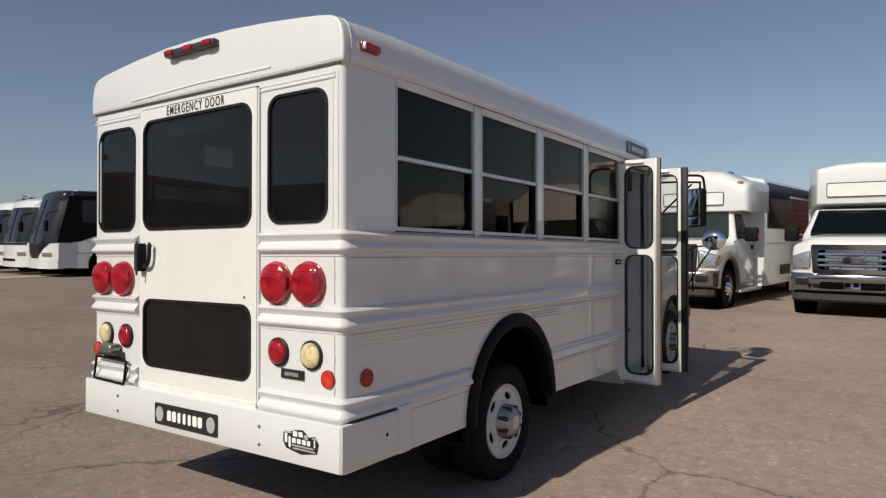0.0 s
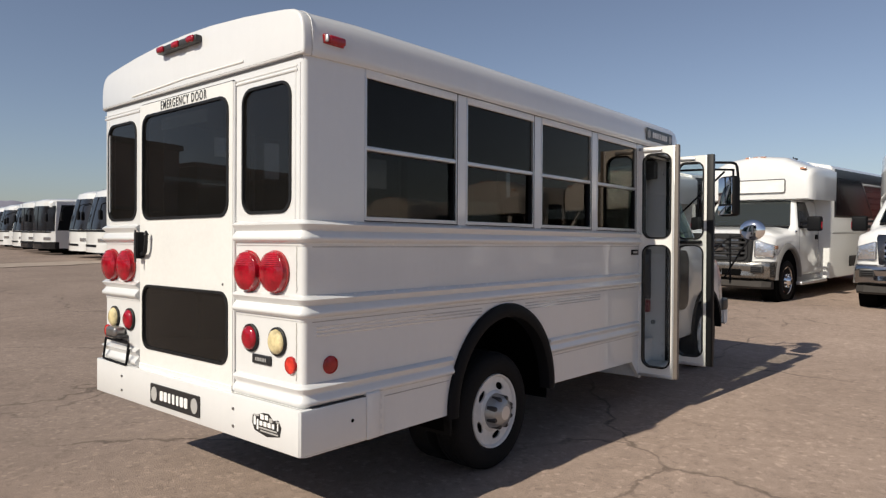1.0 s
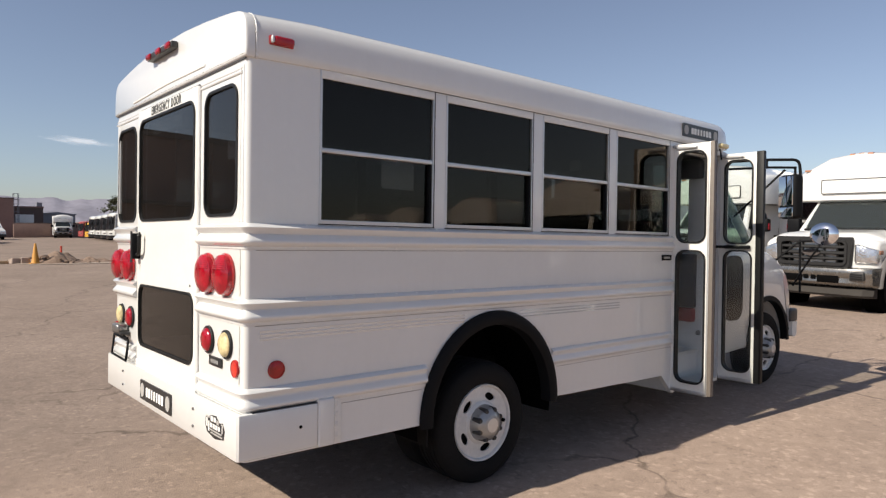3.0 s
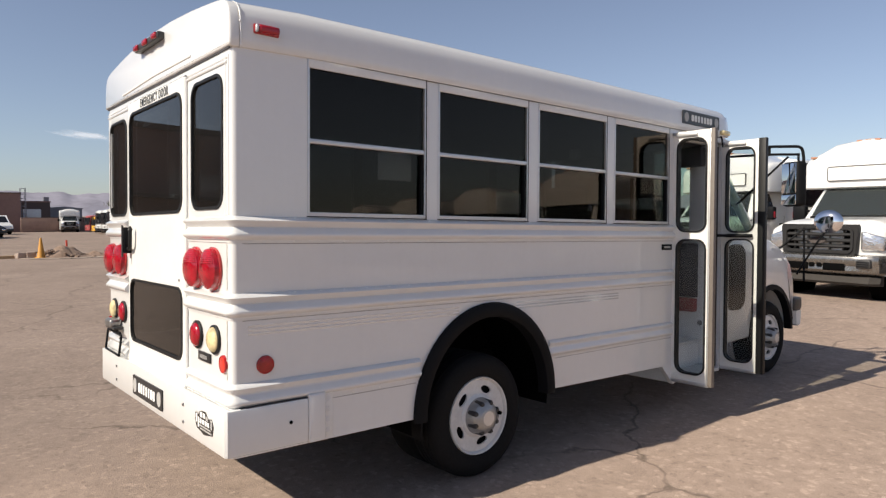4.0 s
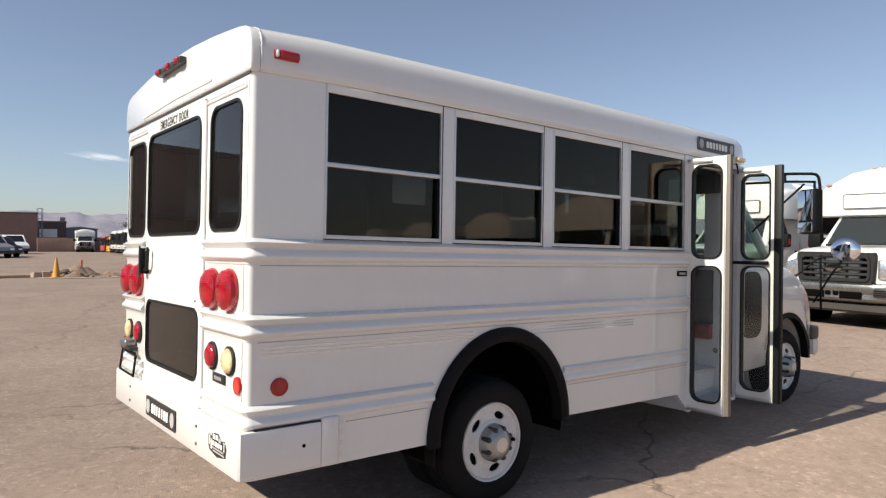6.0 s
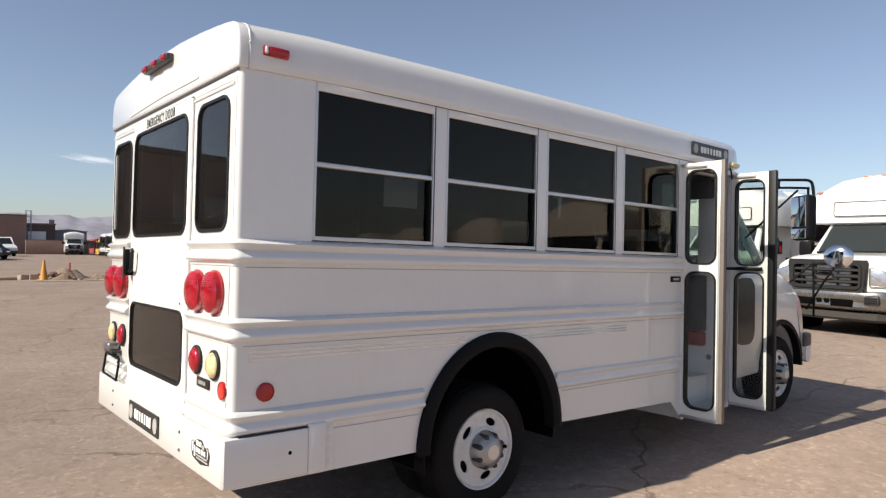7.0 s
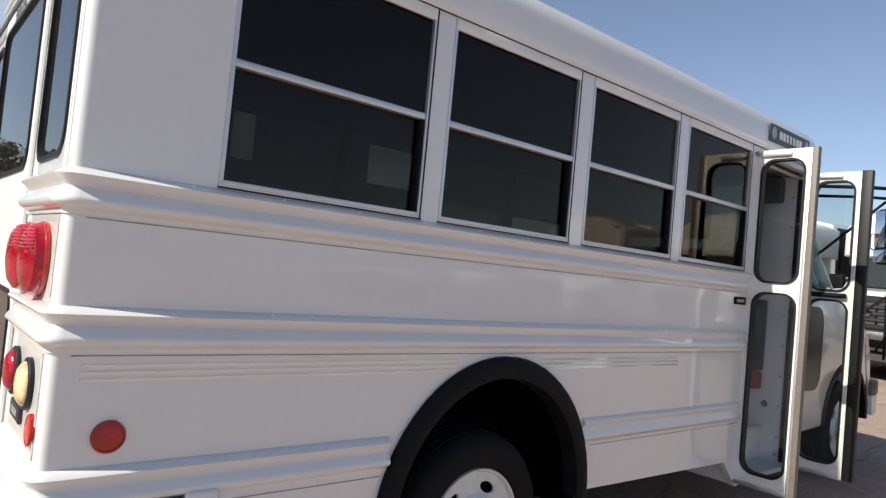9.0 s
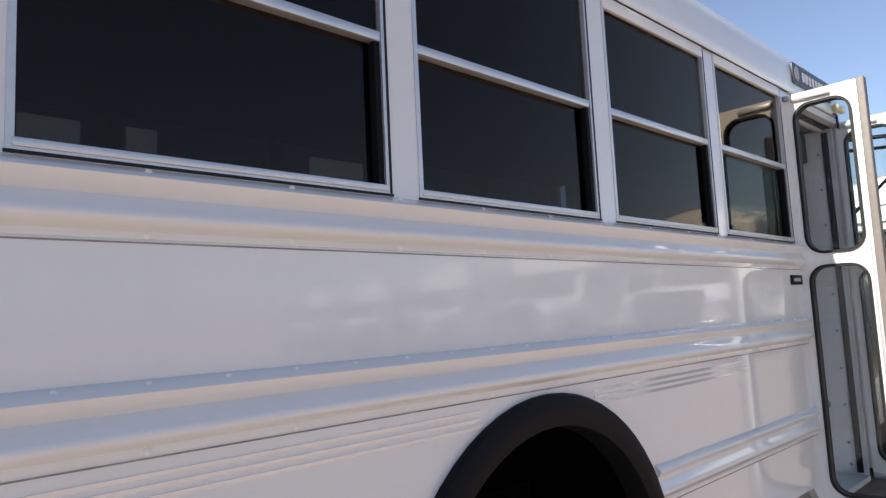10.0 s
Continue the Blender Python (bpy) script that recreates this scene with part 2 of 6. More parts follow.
def cloud_material():
    """Thin white vapour: noise breaks it up and it fades to nothing at its rim."""
    m = bpy.data.materials.new("cloud_white")
    m.use_nodes = True
    n, l = m.node_tree.nodes, m.node_tree.links
    n.remove(n["Principled BSDF"])
    co = n.new("ShaderNodeTexCoord")
    tx = n.new("ShaderNodeTexNoise")
    tx.inputs["Scale"].default_value, tx.inputs["Detail"].default_value = 2.6, 4
    mp = n.new("ShaderNodeMapping")
    mp.inputs["Scale"].default_value = (1.4, 1.0, 1.0)
    l.new(co.outputs["UV"], mp.inputs["Vector"])
    l.new(mp.outputs["Vector"], tx.inputs["Vector"])
    off = n.new("ShaderNodeVectorMath")
    off.operation = "SUBTRACT"
    off.inputs[1].default_value = (0.5, 0.5, 0)
    l.new(co.outputs["UV"], off.inputs[0])
    ln = n.new("ShaderNodeVectorMath")
    ln.operation = "LENGTH"
    l.new(off.outputs["Vector"], ln.inputs[0])
    rim = n.new("ShaderNodeMapRange")
    for k, v in (("From Min", 0.5), ("From Max", 0.05), ("To Min", 0.0), ("To Max", 0.62)):
        rim.inputs[k].default_value = v
    l.new(ln.outputs["Value"], rim.inputs["Value"])
    ad = n.new("ShaderNodeMath")
    ad.operation = "ADD"
    l.new(rim.outputs["Result"], ad.inputs[0]), l.new(tx.outputs["Fac"], ad.inputs[1])
    al = n.new("ShaderNodeMapRange")
    for k, v in (("From Min", 0.62), ("From Max", 1.05), ("To Min", 0.0), ("To Max", 0.32)):
        al.inputs[k].default_value = v
    l.new(ad.outputs[0], al.inputs["Value"])
    df = n.new("ShaderNodeBsdfDiffuse")
    df.inputs["Color"].default_value = (0.88, 0.87, 0.86, 1)
    through_light = n.new("ShaderNodeBsdfTranslucent")
    through_light.inputs["Color"].default_value = (0.88, 0.87, 0.86, 1)
    both = n.new("ShaderNodeAddShader")
    l.new(df.outputs["BSDF"], both.inputs[0]), l.new(through_light.outputs["BSDF"], both.inputs[1])
    tr = n.new("ShaderNodeBsdfTransparent")
    mx = n.new("ShaderNodeMixShader")
    l.new(al.outputs["Result"], mx.inputs["Fac"])
    l.new(tr.outputs["BSDF"], mx.inputs[1]), l.new(both.outputs["Shader"], mx.inputs[2])
    l.new(mx.outputs["Shader"], n["Material Output"].inputs["Surface"])
    return m


CLOUD = cloud_material()


def asphalt():
    """Sun-bleached asphalt: coarse stones, broad patches, tar cracks."""
    m = bpy.data.materials.new("asphalt")
    m.use_nodes = True
    n, l = m.node_tree.nodes, m.node_tree.links
    p = n["Principled BSDF"]
    p.inputs["Roughness"].default_value = 0.88
    p.inputs["Specular IOR Level"].default_value = 0.25
    co = n.new("ShaderNodeTexCoord")
    def tex(scale, detail=5.0, rough=0.6):
        t = n.new("ShaderNodeTexNoise")
        t.inputs["Scale"].default_value, t.inputs["Detail"].default_value, t.inputs["Roughness"].default_value = scale, detail, rough
        l.new(co.outputs["Object"], t.inputs["Vector"])
        return t
    def ramp(src, a, b, ca, cb):
        r = n.new("ShaderNodeValToRGB")
        r.color_ramp.elements[0].position, r.color_ramp.elements[0].color = a, (*ca, 1)
        r.color_ramp.elements[1].position, r.color_ramp.elements[1].color = b, (*cb, 1)
        l.new(src, r.inputs["Fac"])
        return r.outputs["Color"]
    def mul(a, b):
        x = n.new("ShaderNodeMix")
        x.data_type, x.blend_type = "RGBA", "MULTIPLY"
        x.inputs[0].default_value = 1.0
        l.new(a, x.inputs[6]), l.new(b, x.inputs[7])
        return x.outputs[2]
    base = ramp(tex(0.35, 5).outputs["Fac"], 0.3, 0.7, (0.262, 0.205, 0.171), (0.356, 0.282, 0.238))
    grit = ramp(tex(140, 3).outputs["Fac"], 0.3, 0.72, (0.66, 0.65, 0.64), (1.28, 1.26, 1.24))
    mid = ramp(tex(9, 6, 0.7).outputs["Fac"], 0.32, 0.68, (0.87, 0.87, 0.87), (1.08, 1.08, 1.08))
    stones = n.new("ShaderNodeTexVoronoi")
    stones.inputs["Scale"].default_value = 55
    l.new(co.outputs["Object"], stones.inputs["Vector"])
    pale = ramp(stones.outputs["Distance"], 0.05, 0.16, (1.35, 1.33, 1.28), (1.0, 1.0, 1.0))
    spots = ramp(tex(1.3, 6, 0.7).outputs["Fac"], 0.62, 0.74, (1.0, 1.0, 1.0), (0.78, 0.78, 0.78))
    # wandering cracks: edges of big cells, warped
    warp = tex(1.6, 4)
    add = n.new("ShaderNodeMix")
    add.data_type, add.blend_type = "RGBA", "LINEAR_LIGHT"
    add.inputs[0].default_value = 0.32
    l.new(co.outputs["Object"], add.inputs[6]), l.new(warp.outputs["Color"], add.inputs[7])
    cells = n.new("ShaderNodeTexVoronoi")
    cells.feature = "DISTANCE_TO_EDGE"
    cells.inputs["Scale"].default_value = 0.30
    l.new(add.outputs[2], cells.inputs["Vector"])
    crack = ramp(cells.outputs["Distance"], 0.001, 0.007, (0.50, 0.50, 0.50), (1.0, 1.0, 1.0))
    fade = ramp(tex(0.5, 3).outputs["Fac"], 0.42, 0.55, (1, 1, 1), (0, 0, 0))
    lift = n.new("ShaderNodeMix")
    lift.data_type, lift.blend_type = "RGBA", "MIX"
    l.new(fade, lift.inputs[0]), l.new(crack, lift.inputs[6])
    lift.inputs[7].default_value = (1, 1, 1, 1)
    # older, darker surfacing to the west of the bus, wavering along its edge
    sep = n.new("ShaderNodeSeparateXYZ")
    l.new(add.outputs[2], sep.inputs[0])
    side = n.new("ShaderNodeMapRange")
    for k, v in (("From Min", -3.0), ("From Max", 0.6), ("To Min", 0.0), ("To Max", 1.0)):
        side.inputs[k].default_value = v
    l.new(sep.outputs["X"], side.inputs["Value"])
    zone = ramp(side.outputs["Result"], 0.0, 1.0, (0.84, 0.84, 0.85), (1.20, 1.18, 1.17))
    blotch = ramp(tex(3.2, 5, 0.75).outputs["Fac"], 0.34, 0.66, (0.92, 0.92, 0.92), (1.06, 1.06, 1.05))
    chips = n.new("ShaderNodeTexVoronoi")
    chips.inputs["Scale"].default_value = 34
    l.new(co.outputs["Object"], chips.inputs["Vector"])
    cs = n.new("ShaderNodeSeparateColor")
    l.new(chips.outputs["Color"], cs.inputs[0])
    fleck = n.new("ShaderNodeValToRGB")
    for pos, val in ((0.0, 0.80), (0.10, 0.97), (0.86, 1.02), (1.0, 1.30)):
        el = fleck.color_ramp.elements[0] if pos == 0.0 else fleck.color_ramp.elements[-1] if pos == 1.0 else fleck.color_ramp.elements.new(pos)
        el.color = (val, val * 0.99, val * 0.98, 1)
    l.new(cs.outputs["Red"], fleck.inputs["Fac"])
    base = mul(base, fleck.outputs["Color"])
    out = mul(mul(mul(mul(mul(mul(mul(base, grit), mid), pale), spots), lift.outputs[2]), zone), blotch)
    l.new(out, p.inputs["Base Color"])
    b = n.new("ShaderNodeBump")
    b.inputs["Strength"].default_value, b.inputs["Distance"].default_value = 0.55, 0.007
    l.new(tex(90, 5).outputs["Fac"], b.inputs["Height"])
    l.new(b.outputs["Normal"], p.inputs["Normal"])
    return m


ASPHALT = asphalt()


# ---- mesh helpers ----
def part(name, bm, mat, parent=None, label="", smooth=True, angle=35):
    """Links a bmesh as one mesh object under a thing or a part."""
    bmesh.ops.recalc_face_normals(bm, faces=bm.faces)
    me = bpy.data.meshes.new(name)
    bm.to_mesh(me)
    bm.free()
    me.materials.append(mat)
    if smooth:
        me.polygons.foreach_set("use_smooth", [True] * len(me.polygons))
        me.set_sharp_from_angle(angle=radians(angle))
    ob = new(name, me)
    if parent:
        ob.parent = parent
    if label:
        ob["label"] = label
    return ob


def root(name, m, label, category, group="", kind=""):
    ob = new(name)
    ob.matrix_basis = m
    return tagged(ob, label, category, group, kind)


def box(x0, x1, y0, y1, z0, z1, bevel=0.0, bm=None, seg=2):
    bm = bm or bmesh.new()
    fresh = bmesh.new() if bevel else bm
    vs = [fresh.verts.new((x, y, z)) for x in (x0, x1) for y in (y0, y1) for z in (z0, z1)]
    for f in ((0, 1, 3, 2), (4, 6, 7, 5), (0, 4, 5, 1), (2, 3, 7, 6), (0, 2, 6, 4), (1, 5, 7, 3)):
        fresh.faces.new([vs[i] for i in f])
    if bevel:
        bmesh.ops.bevel(fresh, geom=fresh.edges[:], offset=bevel, segments=seg, affect="EDGES", profile=0.5)
        merge(bm, fresh)
    return bm


def merge(bm, other, m=None):
    """Adds the faces of other to bm."""
    table = {}
    for v in other.verts:
        table[v] = bm.verts.new(m @ v.co if m else v.co)
    for f in other.faces:
        bm.faces.new([table[v] for v in f.verts])
    other.free()
    return bm


def rrect(u0, u1, v0, v1, r, n=5):
    """Rounded rectangle, counter-clockwise."""
    pts = []
    for cu, cv, a in ((u1 - r, v1 - r, 0), (u0 + r, v1 - r, 90), (u0 + r, v0 + r, 180), (u1 - r, v0 + r, 270)):
        for i in range(n + 1):
            t = radians(a + 90 * i / n)
            pts.append((cu + r * math.cos(t), cv + r * math.sin(t)))
    return pts


def arc(cu, cv, r, a0, a1, n):
    return [(cu + r * math.cos(radians(a0 + (a1 - a0) * i / n)), cv + r * math.sin(radians(a0 + (a1 - a0) * i / n))) for i in range(n + 1)]


def put(plane, d, u, v):
    return (d, u, v) if plane == "x" else (u, d, v) if plane == "y" else (u, v, d)


def slab(plane, d0, d1, outer, holes=(), bm=None):
    """A plate with holes between two planes x, y or z = d0 and d1."""
    flat = bmesh.new()
    loops, edges = [], []
    for loop in (outer, *holes):
        vs = [flat.verts.new((u, v, 0)) for u, v in loop]
        loops.append(vs)
        edges += [flat.edges.new((vs[i], vs[(i + 1) % len(vs)])) for i in range(len(vs))]
    bmesh.ops.triangle_fill(flat, use_beauty=True, use_dissolve=False, edges=edges, normal=(0, 0, 1))
    flat.verts.index_update()
    bm = bm or bmesh.new()
    a = [bm.verts.new(put(plane, d0, v.co.x, v.co.y)) for v in flat.verts]
    b = [bm.verts.new(put(plane, d1, v.co.x, v.co.y)) for v in flat.verts]
    for f in flat.faces:
        i = [v.index for v in f.verts]
        bm.faces.new([a[k] for k in i])
        bm.faces.new([b[k] for k in reversed(i)])
    for vs in loops:
        for i in range(len(vs)):
            p, q = vs[i].index, vs[(i + 1) % len(vs)].index
            bm.faces.new((a[p], a[q], b[q], b[p]))
    flat.free()
    return bm


def loft(sections, closed=True, caps=True, bm=None):
    """Skin through sections with the same number of points."""
    bm = bm or bmesh.new()
    rows = [[bm.verts.new(p) for p in s] for s in sections]
    k = len(rows[0])
    for a, b in zip(rows, rows[1:]):
        for i in range(k if closed else k - 1):
            bm.faces.new((a[i], a[(i + 1) % k], b[(i + 1) % k], b[i]))
    if caps:
        bm.faces.new(rows[0][::-1])
        bm.faces.new(rows[-1])
    return bm


def grow(loop, d):
    """Offsets a counter-clockwise loop outwards by d (inwards if negative)."""
    out, n = [], len(loop)
    for i in range(n):
        a, b, c = Vector(loop[i - 1]), Vector(loop[i]), Vector(loop[(i + 1) % n])
        e, f = (b - a).normalized(), (c - b).normalized()
        p, q = Vector((e.y, -e.x)), Vector((f.y, -f.x))
        s = (p + q)
        s = s / max(0.35, s.length_squared / 2) if s.length > 1e-6 else p
        out.append(tuple(b + s * d))
    return out


def turned(profile, axis, centre, n=32, bm=None, caps=True):
    """Lathe: profile of (distance along axis, radius) round x, y or z through centre."""
    bm = bm or bmesh.new()
    rows = []
    for h, r in profile:
        row = []
        for i in range(n):
            t = 2 * math.pi * i / n
            c, s = r * math.cos(t), r * math.sin(t)
            p = {"x": (h, c, s), "y": (c, h, s), "z": (c, s, h)}[axis]
            row.append(bm.verts.new(Vector(centre) + Vector(p)))
        rows.append(row)
    for a, b in zip(rows, rows[1:]):
        for i in range(n):
            bm.faces.new((a[i], a[(i + 1) % n], b[(i + 1) % n], b[i]))
    for row, r in ((rows[0][::-1], profile[0][1]), (rows[-1], profile[-1][1])):
        if caps and r > 1e-4:
            bm.faces.new(row)
    bmesh.ops.remove_doubles(bm, verts=bm.verts, dist=1e-5)
    return bm


def tube(points, r, n=10, bm=None):
    """A round bar through points."""
    bm = bm or bmesh.new()
    pts = [Vector(p) for p in points]
    rows = []
    for i, p in enumerate(pts):
        d = (pts[min(i + 1, len(pts) - 1)] - pts[max(i - 1, 0)]).normalized()
        u = d.orthogonal().normalized() if i == 0 else (u - d * u.dot(d)).normalized()
        w = d.cross(u)
        rows.append([bm.verts.new(p + r * (math.cos(2 * math.pi * k / n) * u + math.sin(2 * math.pi * k / n) * w)) for k in range(n)])
    for a, b in zip(rows, rows[1:]):
        for i in range(n):
            bm.faces.new((a[i], a[(i + 1) % n], b[(i + 1) % n], b[i]))
    bm.faces.new(rows[0][::-1]), bm.faces.new(rows[-1])
    return bm


def bend(points, r=0.03, n=4):
    """Rounds the corners of a polyline."""
    pts = [Vector(p) for p in points]
    out = [pts[0]]
    for a, b, c in zip(pts, pts[1:], pts[2:]):
        d = min(r, (a - b).length / 2.1, (c - b).length / 2.1)
        p, q = b + (a - b).normalized() * d, b + (c - b).normalized() * d
        for i in range(n + 1):
            t = i / n
            out.append((1 - t) ** 2 * p + 2 * t * (1 - t) * b + t * t * q)
    return out + [pts[-1]]


def text_mesh(words, size, depth=0.002, gap=1.0):
    """Lettering as a bmesh in the xz plane, centred, facing -y."""
    cu = bpy.data.curves.new("lettering", "FONT")
    cu.body, cu.size, cu.extrude = words, size, depth
    cu.align_x, cu.align_y = "CENTER", "CENTER"
    cu.space_character = gap
    cu.offset = 0.0007
    ob = new("lettering", cu)
    me = ob.to_mesh()
    bm = bmesh.new()
    bm.from_mesh(me)
    ob.to_mesh_clear()
    bpy.data.objects.remove(ob)
    bmesh.ops.rotate(bm, verts=bm.verts, cent=(0, 0, 0), matrix=Matrix.Rotation(radians(90), 3, "X"))
    return bm


def shift(bm, x=0, y=0, z=0, turn=0.0, scale=None):
    if scale:
        bmesh.ops.scale(bm, verts=bm.verts, vec=scale)
    if turn:
        bmesh.ops.rotate(bm, verts=bm.verts, cent=(0, 0, 0), matrix=Matrix.Rotation(radians(turn), 3, "Z"))
    bmesh.ops.translate(bm, verts=bm.verts, vec=(x, y, z))
    return bm


# ---- the ground ----
def smooth_step(a, b, v):
    t = min(1, max(0, (v - a) / (b - a)))
    return t * t * (3 - 2 * t)


def ground_height(x, y):
    r = math.hypot(x + 1.0, y - 2.5)
    ahead = smooth_step(0.35, 0.75, (y - 2.5) / max(r, 0.1))
    return 0.07 * ahead * smooth_step(4.5, 10.5, r) - 0.0078 * min(120, max(0, r - 22))


def build_ground():
    radii = [0, 1, 2, 3, 4, 4.5, 5, 5.5, 6, 6.5, 7, 7.5, 8, 8.5, 9, 9.5, 10, 10.5, 11, 12, 14, 17, 20, 25, 30, 35, 40, 50, 65, 80, 100, 125, 145, 200, 400, 900, 2000, 4500]
    n = 96
    bm = bmesh.new()
    centre = bm.verts.new((-1.0, 2.5, 0))
    rows = []
    for r in radii[1:]:
        rows.append([])
        for i in range(n):
            t = 2 * math.pi * i / n
            x, y = -1 + r * math.cos(t), 2.5 + r * math.sin(t)
            rows[-1].append(bm.verts.new((x, y, ground_height(x, y))))
    for i in range(n):
        bm.faces.new((centre, rows[0][i], rows[0][(i + 1) % n]))
    for a, b in zip(rows, rows[1:]):
        for i in range(n):
            bm.faces.new((a[i], b[i], b[(i + 1) % n], a[(i + 1) % n]))
    ob = part("ground", bm, ASPHALT, angle=80)
    return tagged(ob, "sun-bleached cracked asphalt of a vehicle yard", "ground", kind="structure")


build_ground()


# ---- the school bus ----
MID = -1.0175
LEFT = -2.035
EDGE_R = 0.028


def wheel(parent, face, y, z, side, r=0.365, dual=False, name="wheel"):
    """Steel wheel: tyre, dished rim with hand holes, hub and nuts. face: x of the outer rim; side: +1 outwards to +x."""
    s = side
    def ax(profile):
        return [(face + s * h, q) for h, q in profile]
    k = r / 0.365
    w = part(name, turned(ax([(-0.02, 0.222 * k), (0.002, 0.236 * k), (0.012, 0.25 * k), (0.02, 0.29 * k), (0.014, 0.325 * k), (0.0, 0.347 * k),
                              (-0.02, 0.362 * k), (-0.06, r), (-0.15, r), (-0.19, 0.36 * k), (-0.205, 0.3 * k), (-0.19, 0.225 * k)]),
                          "x", (0, y, z), 48, caps=False), TYRE, parent, "black worn rubber tyre")
    # tread grooves as shallow raised ribs
    tread = bmesh.new()
    for i in range(4):
        h = -0.05 - 0.037 * i
        turned(ax([(h, r - 0.004), (h, r + 0.004), (h - 0.024, r + 0.004), (h - 0.024, r - 0.004)]), "x", (0, y, z), 48, tread)
    part("tread", tread, TYRE, w)
    rim = turned(ax([(-0.16, 0.20 * k), (-0.05, 0.205 * k), (-0.014, 0.213 * k), (0.004, 0.224 * k), (0.006, 0.229 * k), (-0.004, 0.232 * k), (-0.02, 0.225 * k)]),
                 "x", (0, y, z), 48, caps=False)
    part("rim", rim, RIM, w, "white painted steel rim")
    holes = []
    for i in range(5):
        t = radians(66 + 72 * i)
        cy, cz = y + 0.160 * k * math.cos(t), z + 0.160 * k * math.sin(t)
        ring = []
        for j in range(16):
            a = 2 * math.pi * j / 16
            u, v = 0.0225 * k * math.cos(a), 0.043 * k * math.sin(a)
            ring.append((cy + u * math.cos(t) - v * math.sin(t), cz + u * math.sin(t) + v * math.cos(t)))
        holes.append(ring)
    disc = slab("x", face - s * 0.022, face - s * 0.012, [(y + 0.2135 * k * math.cos(2 * math.pi * j / 64), z + 0.2135 * k * math.sin(2 * math.pi * j / 64)) for j in range(64)], holes)
    turned(ax([(-0.014, 0.132 * k), (-0.006, 0.126 * k), (0.0, 0.112 * k), (0.001, 0.09 * k)]), "x", (0, y, z), 48, disc)
    part("wheel_disc", disc, RIM, w, "white steel disc with five hand holes")
    # black disc for the shade behind the hand holes
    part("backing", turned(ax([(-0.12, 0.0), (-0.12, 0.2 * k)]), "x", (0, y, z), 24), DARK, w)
    hub = part("hub", turned(ax([(-0.04, 0.112 * k), (0.004, 0.110 * k), (0.012, 0.104 * k), (0.050, 0.099 * k), (0.066, 0.088 * k), (0.080, 0.060 * k), (0.083, 0.054 * k), (0.083, 0.0)]), "x", (0, y, z), 40), HUB_SILVER, w, "silver hub cap with eight dark plugs for shaded recesses")
    # Raised dark plugs paint the shade of eight nut recesses.
    for i in range(8):
        a = radians(22.5 + 45 * i)
        cy, cz = y + 0.090 * k * math.cos(a), z + 0.090 * k * math.sin(a)
        part("recess_plug", turned(ax([(0.010, 0.0175 * k), (0.062, 0.0165 * k), (0.0715, 0.011 * k), (0.073, 0.0)]), "x", (0, cy, cz), 12), GRILLE, hub)
    part("hub_badge", turned(ax([(0.082, 0.044 * k), (0.085, 0.042 * k), (0.086, 0.0)]), "x", (0, y, z), 24), ALU, hub)
    valve = turned(ax([(-0.01, 0.011), (0.012, 0.011), (0.014, 0.0)]), "x", (0, y + 0.17 * k, z - 0.01), 10)
    part("valve", valve, DARK, w)
    if dual:
        part("inner_tyre", turned(ax([(-0.24, 0.22 * k), (-0.25, 0.3 * k), (-0.27, r), (-0.42, r), (-0.45, 0.3 * k), (-0.45, 0.2 * k)]), "x", (0, y, z), 40), TYRE, w)
    return w


def round_lamp(parent, name, x, y, z, r, mat, label, deep=0.03, bezel=True, way=-1, plane="y", ribs=0):
    """Round lamp facing -y (or +x): rubber ring, domed lens and moulded lines across it."""
    axis = "y" if plane == "y" else "x"
    c = (x, y, z)
    lamp = part(name, turned([(way * -0.004, r), (way * 0.006, r), (way * 0.009, r * 0.95), (way * 0.010, r * 0.87), (way * 0.005, r * 0.84)], axis, c, 36), RUBBER if bezel else RED_DEEP, parent, label)
    q = r * (0.86 if bezel else 0.97)
    dome = [(way * 0.0, q), (way * 0.008, q), (way * deep * 0.55, q * 0.94), (way * deep * 0.85, q * 0.7), (way * deep * 0.97, q * 0.4), (way * deep, 0.0)]
    part("lens", turned(dome, axis, c, 36), mat, lamp)
    if ribs:
        def bulge(ratio):
            table = [(0.0, deep), (0.4, deep * 0.97), (0.7, deep * 0.85), (0.94, deep * 0.55), (1.0, 0.008)]
            for (r0, d0), (r1, d1) in zip(table, table[1:]):
                if ratio <= r1:
                    return d0 + (d1 - d0) * (ratio - r0) / (r1 - r0)
            return 0.008
        for i in range(ribs):
            dz = q * (0.30 + 0.56 * i / (ribs - 1))
            half = math.sqrt(max(0, q * q - dz * dz)) * 0.86
            bm = bmesh.new()
            tube([(x - half + 2 * half * j / 10, y + way * (bulge(math.hypot(-half + 2 * half * j / 10, dz) / q) + 0.0004), z + dz) for j in range(11)], 0.0026, 6, bm)
            part("lens_line", bm, RED_LINE, lamp)
    return lamp


def gasket(parent, plane, d0, d1, loop, wide, label="black rubber window seal"):
    return part("window_seal", slab(plane, d0, d1, grow(loop, 0.003), [grow(loop, -wide)]), RUBBER, parent, label)


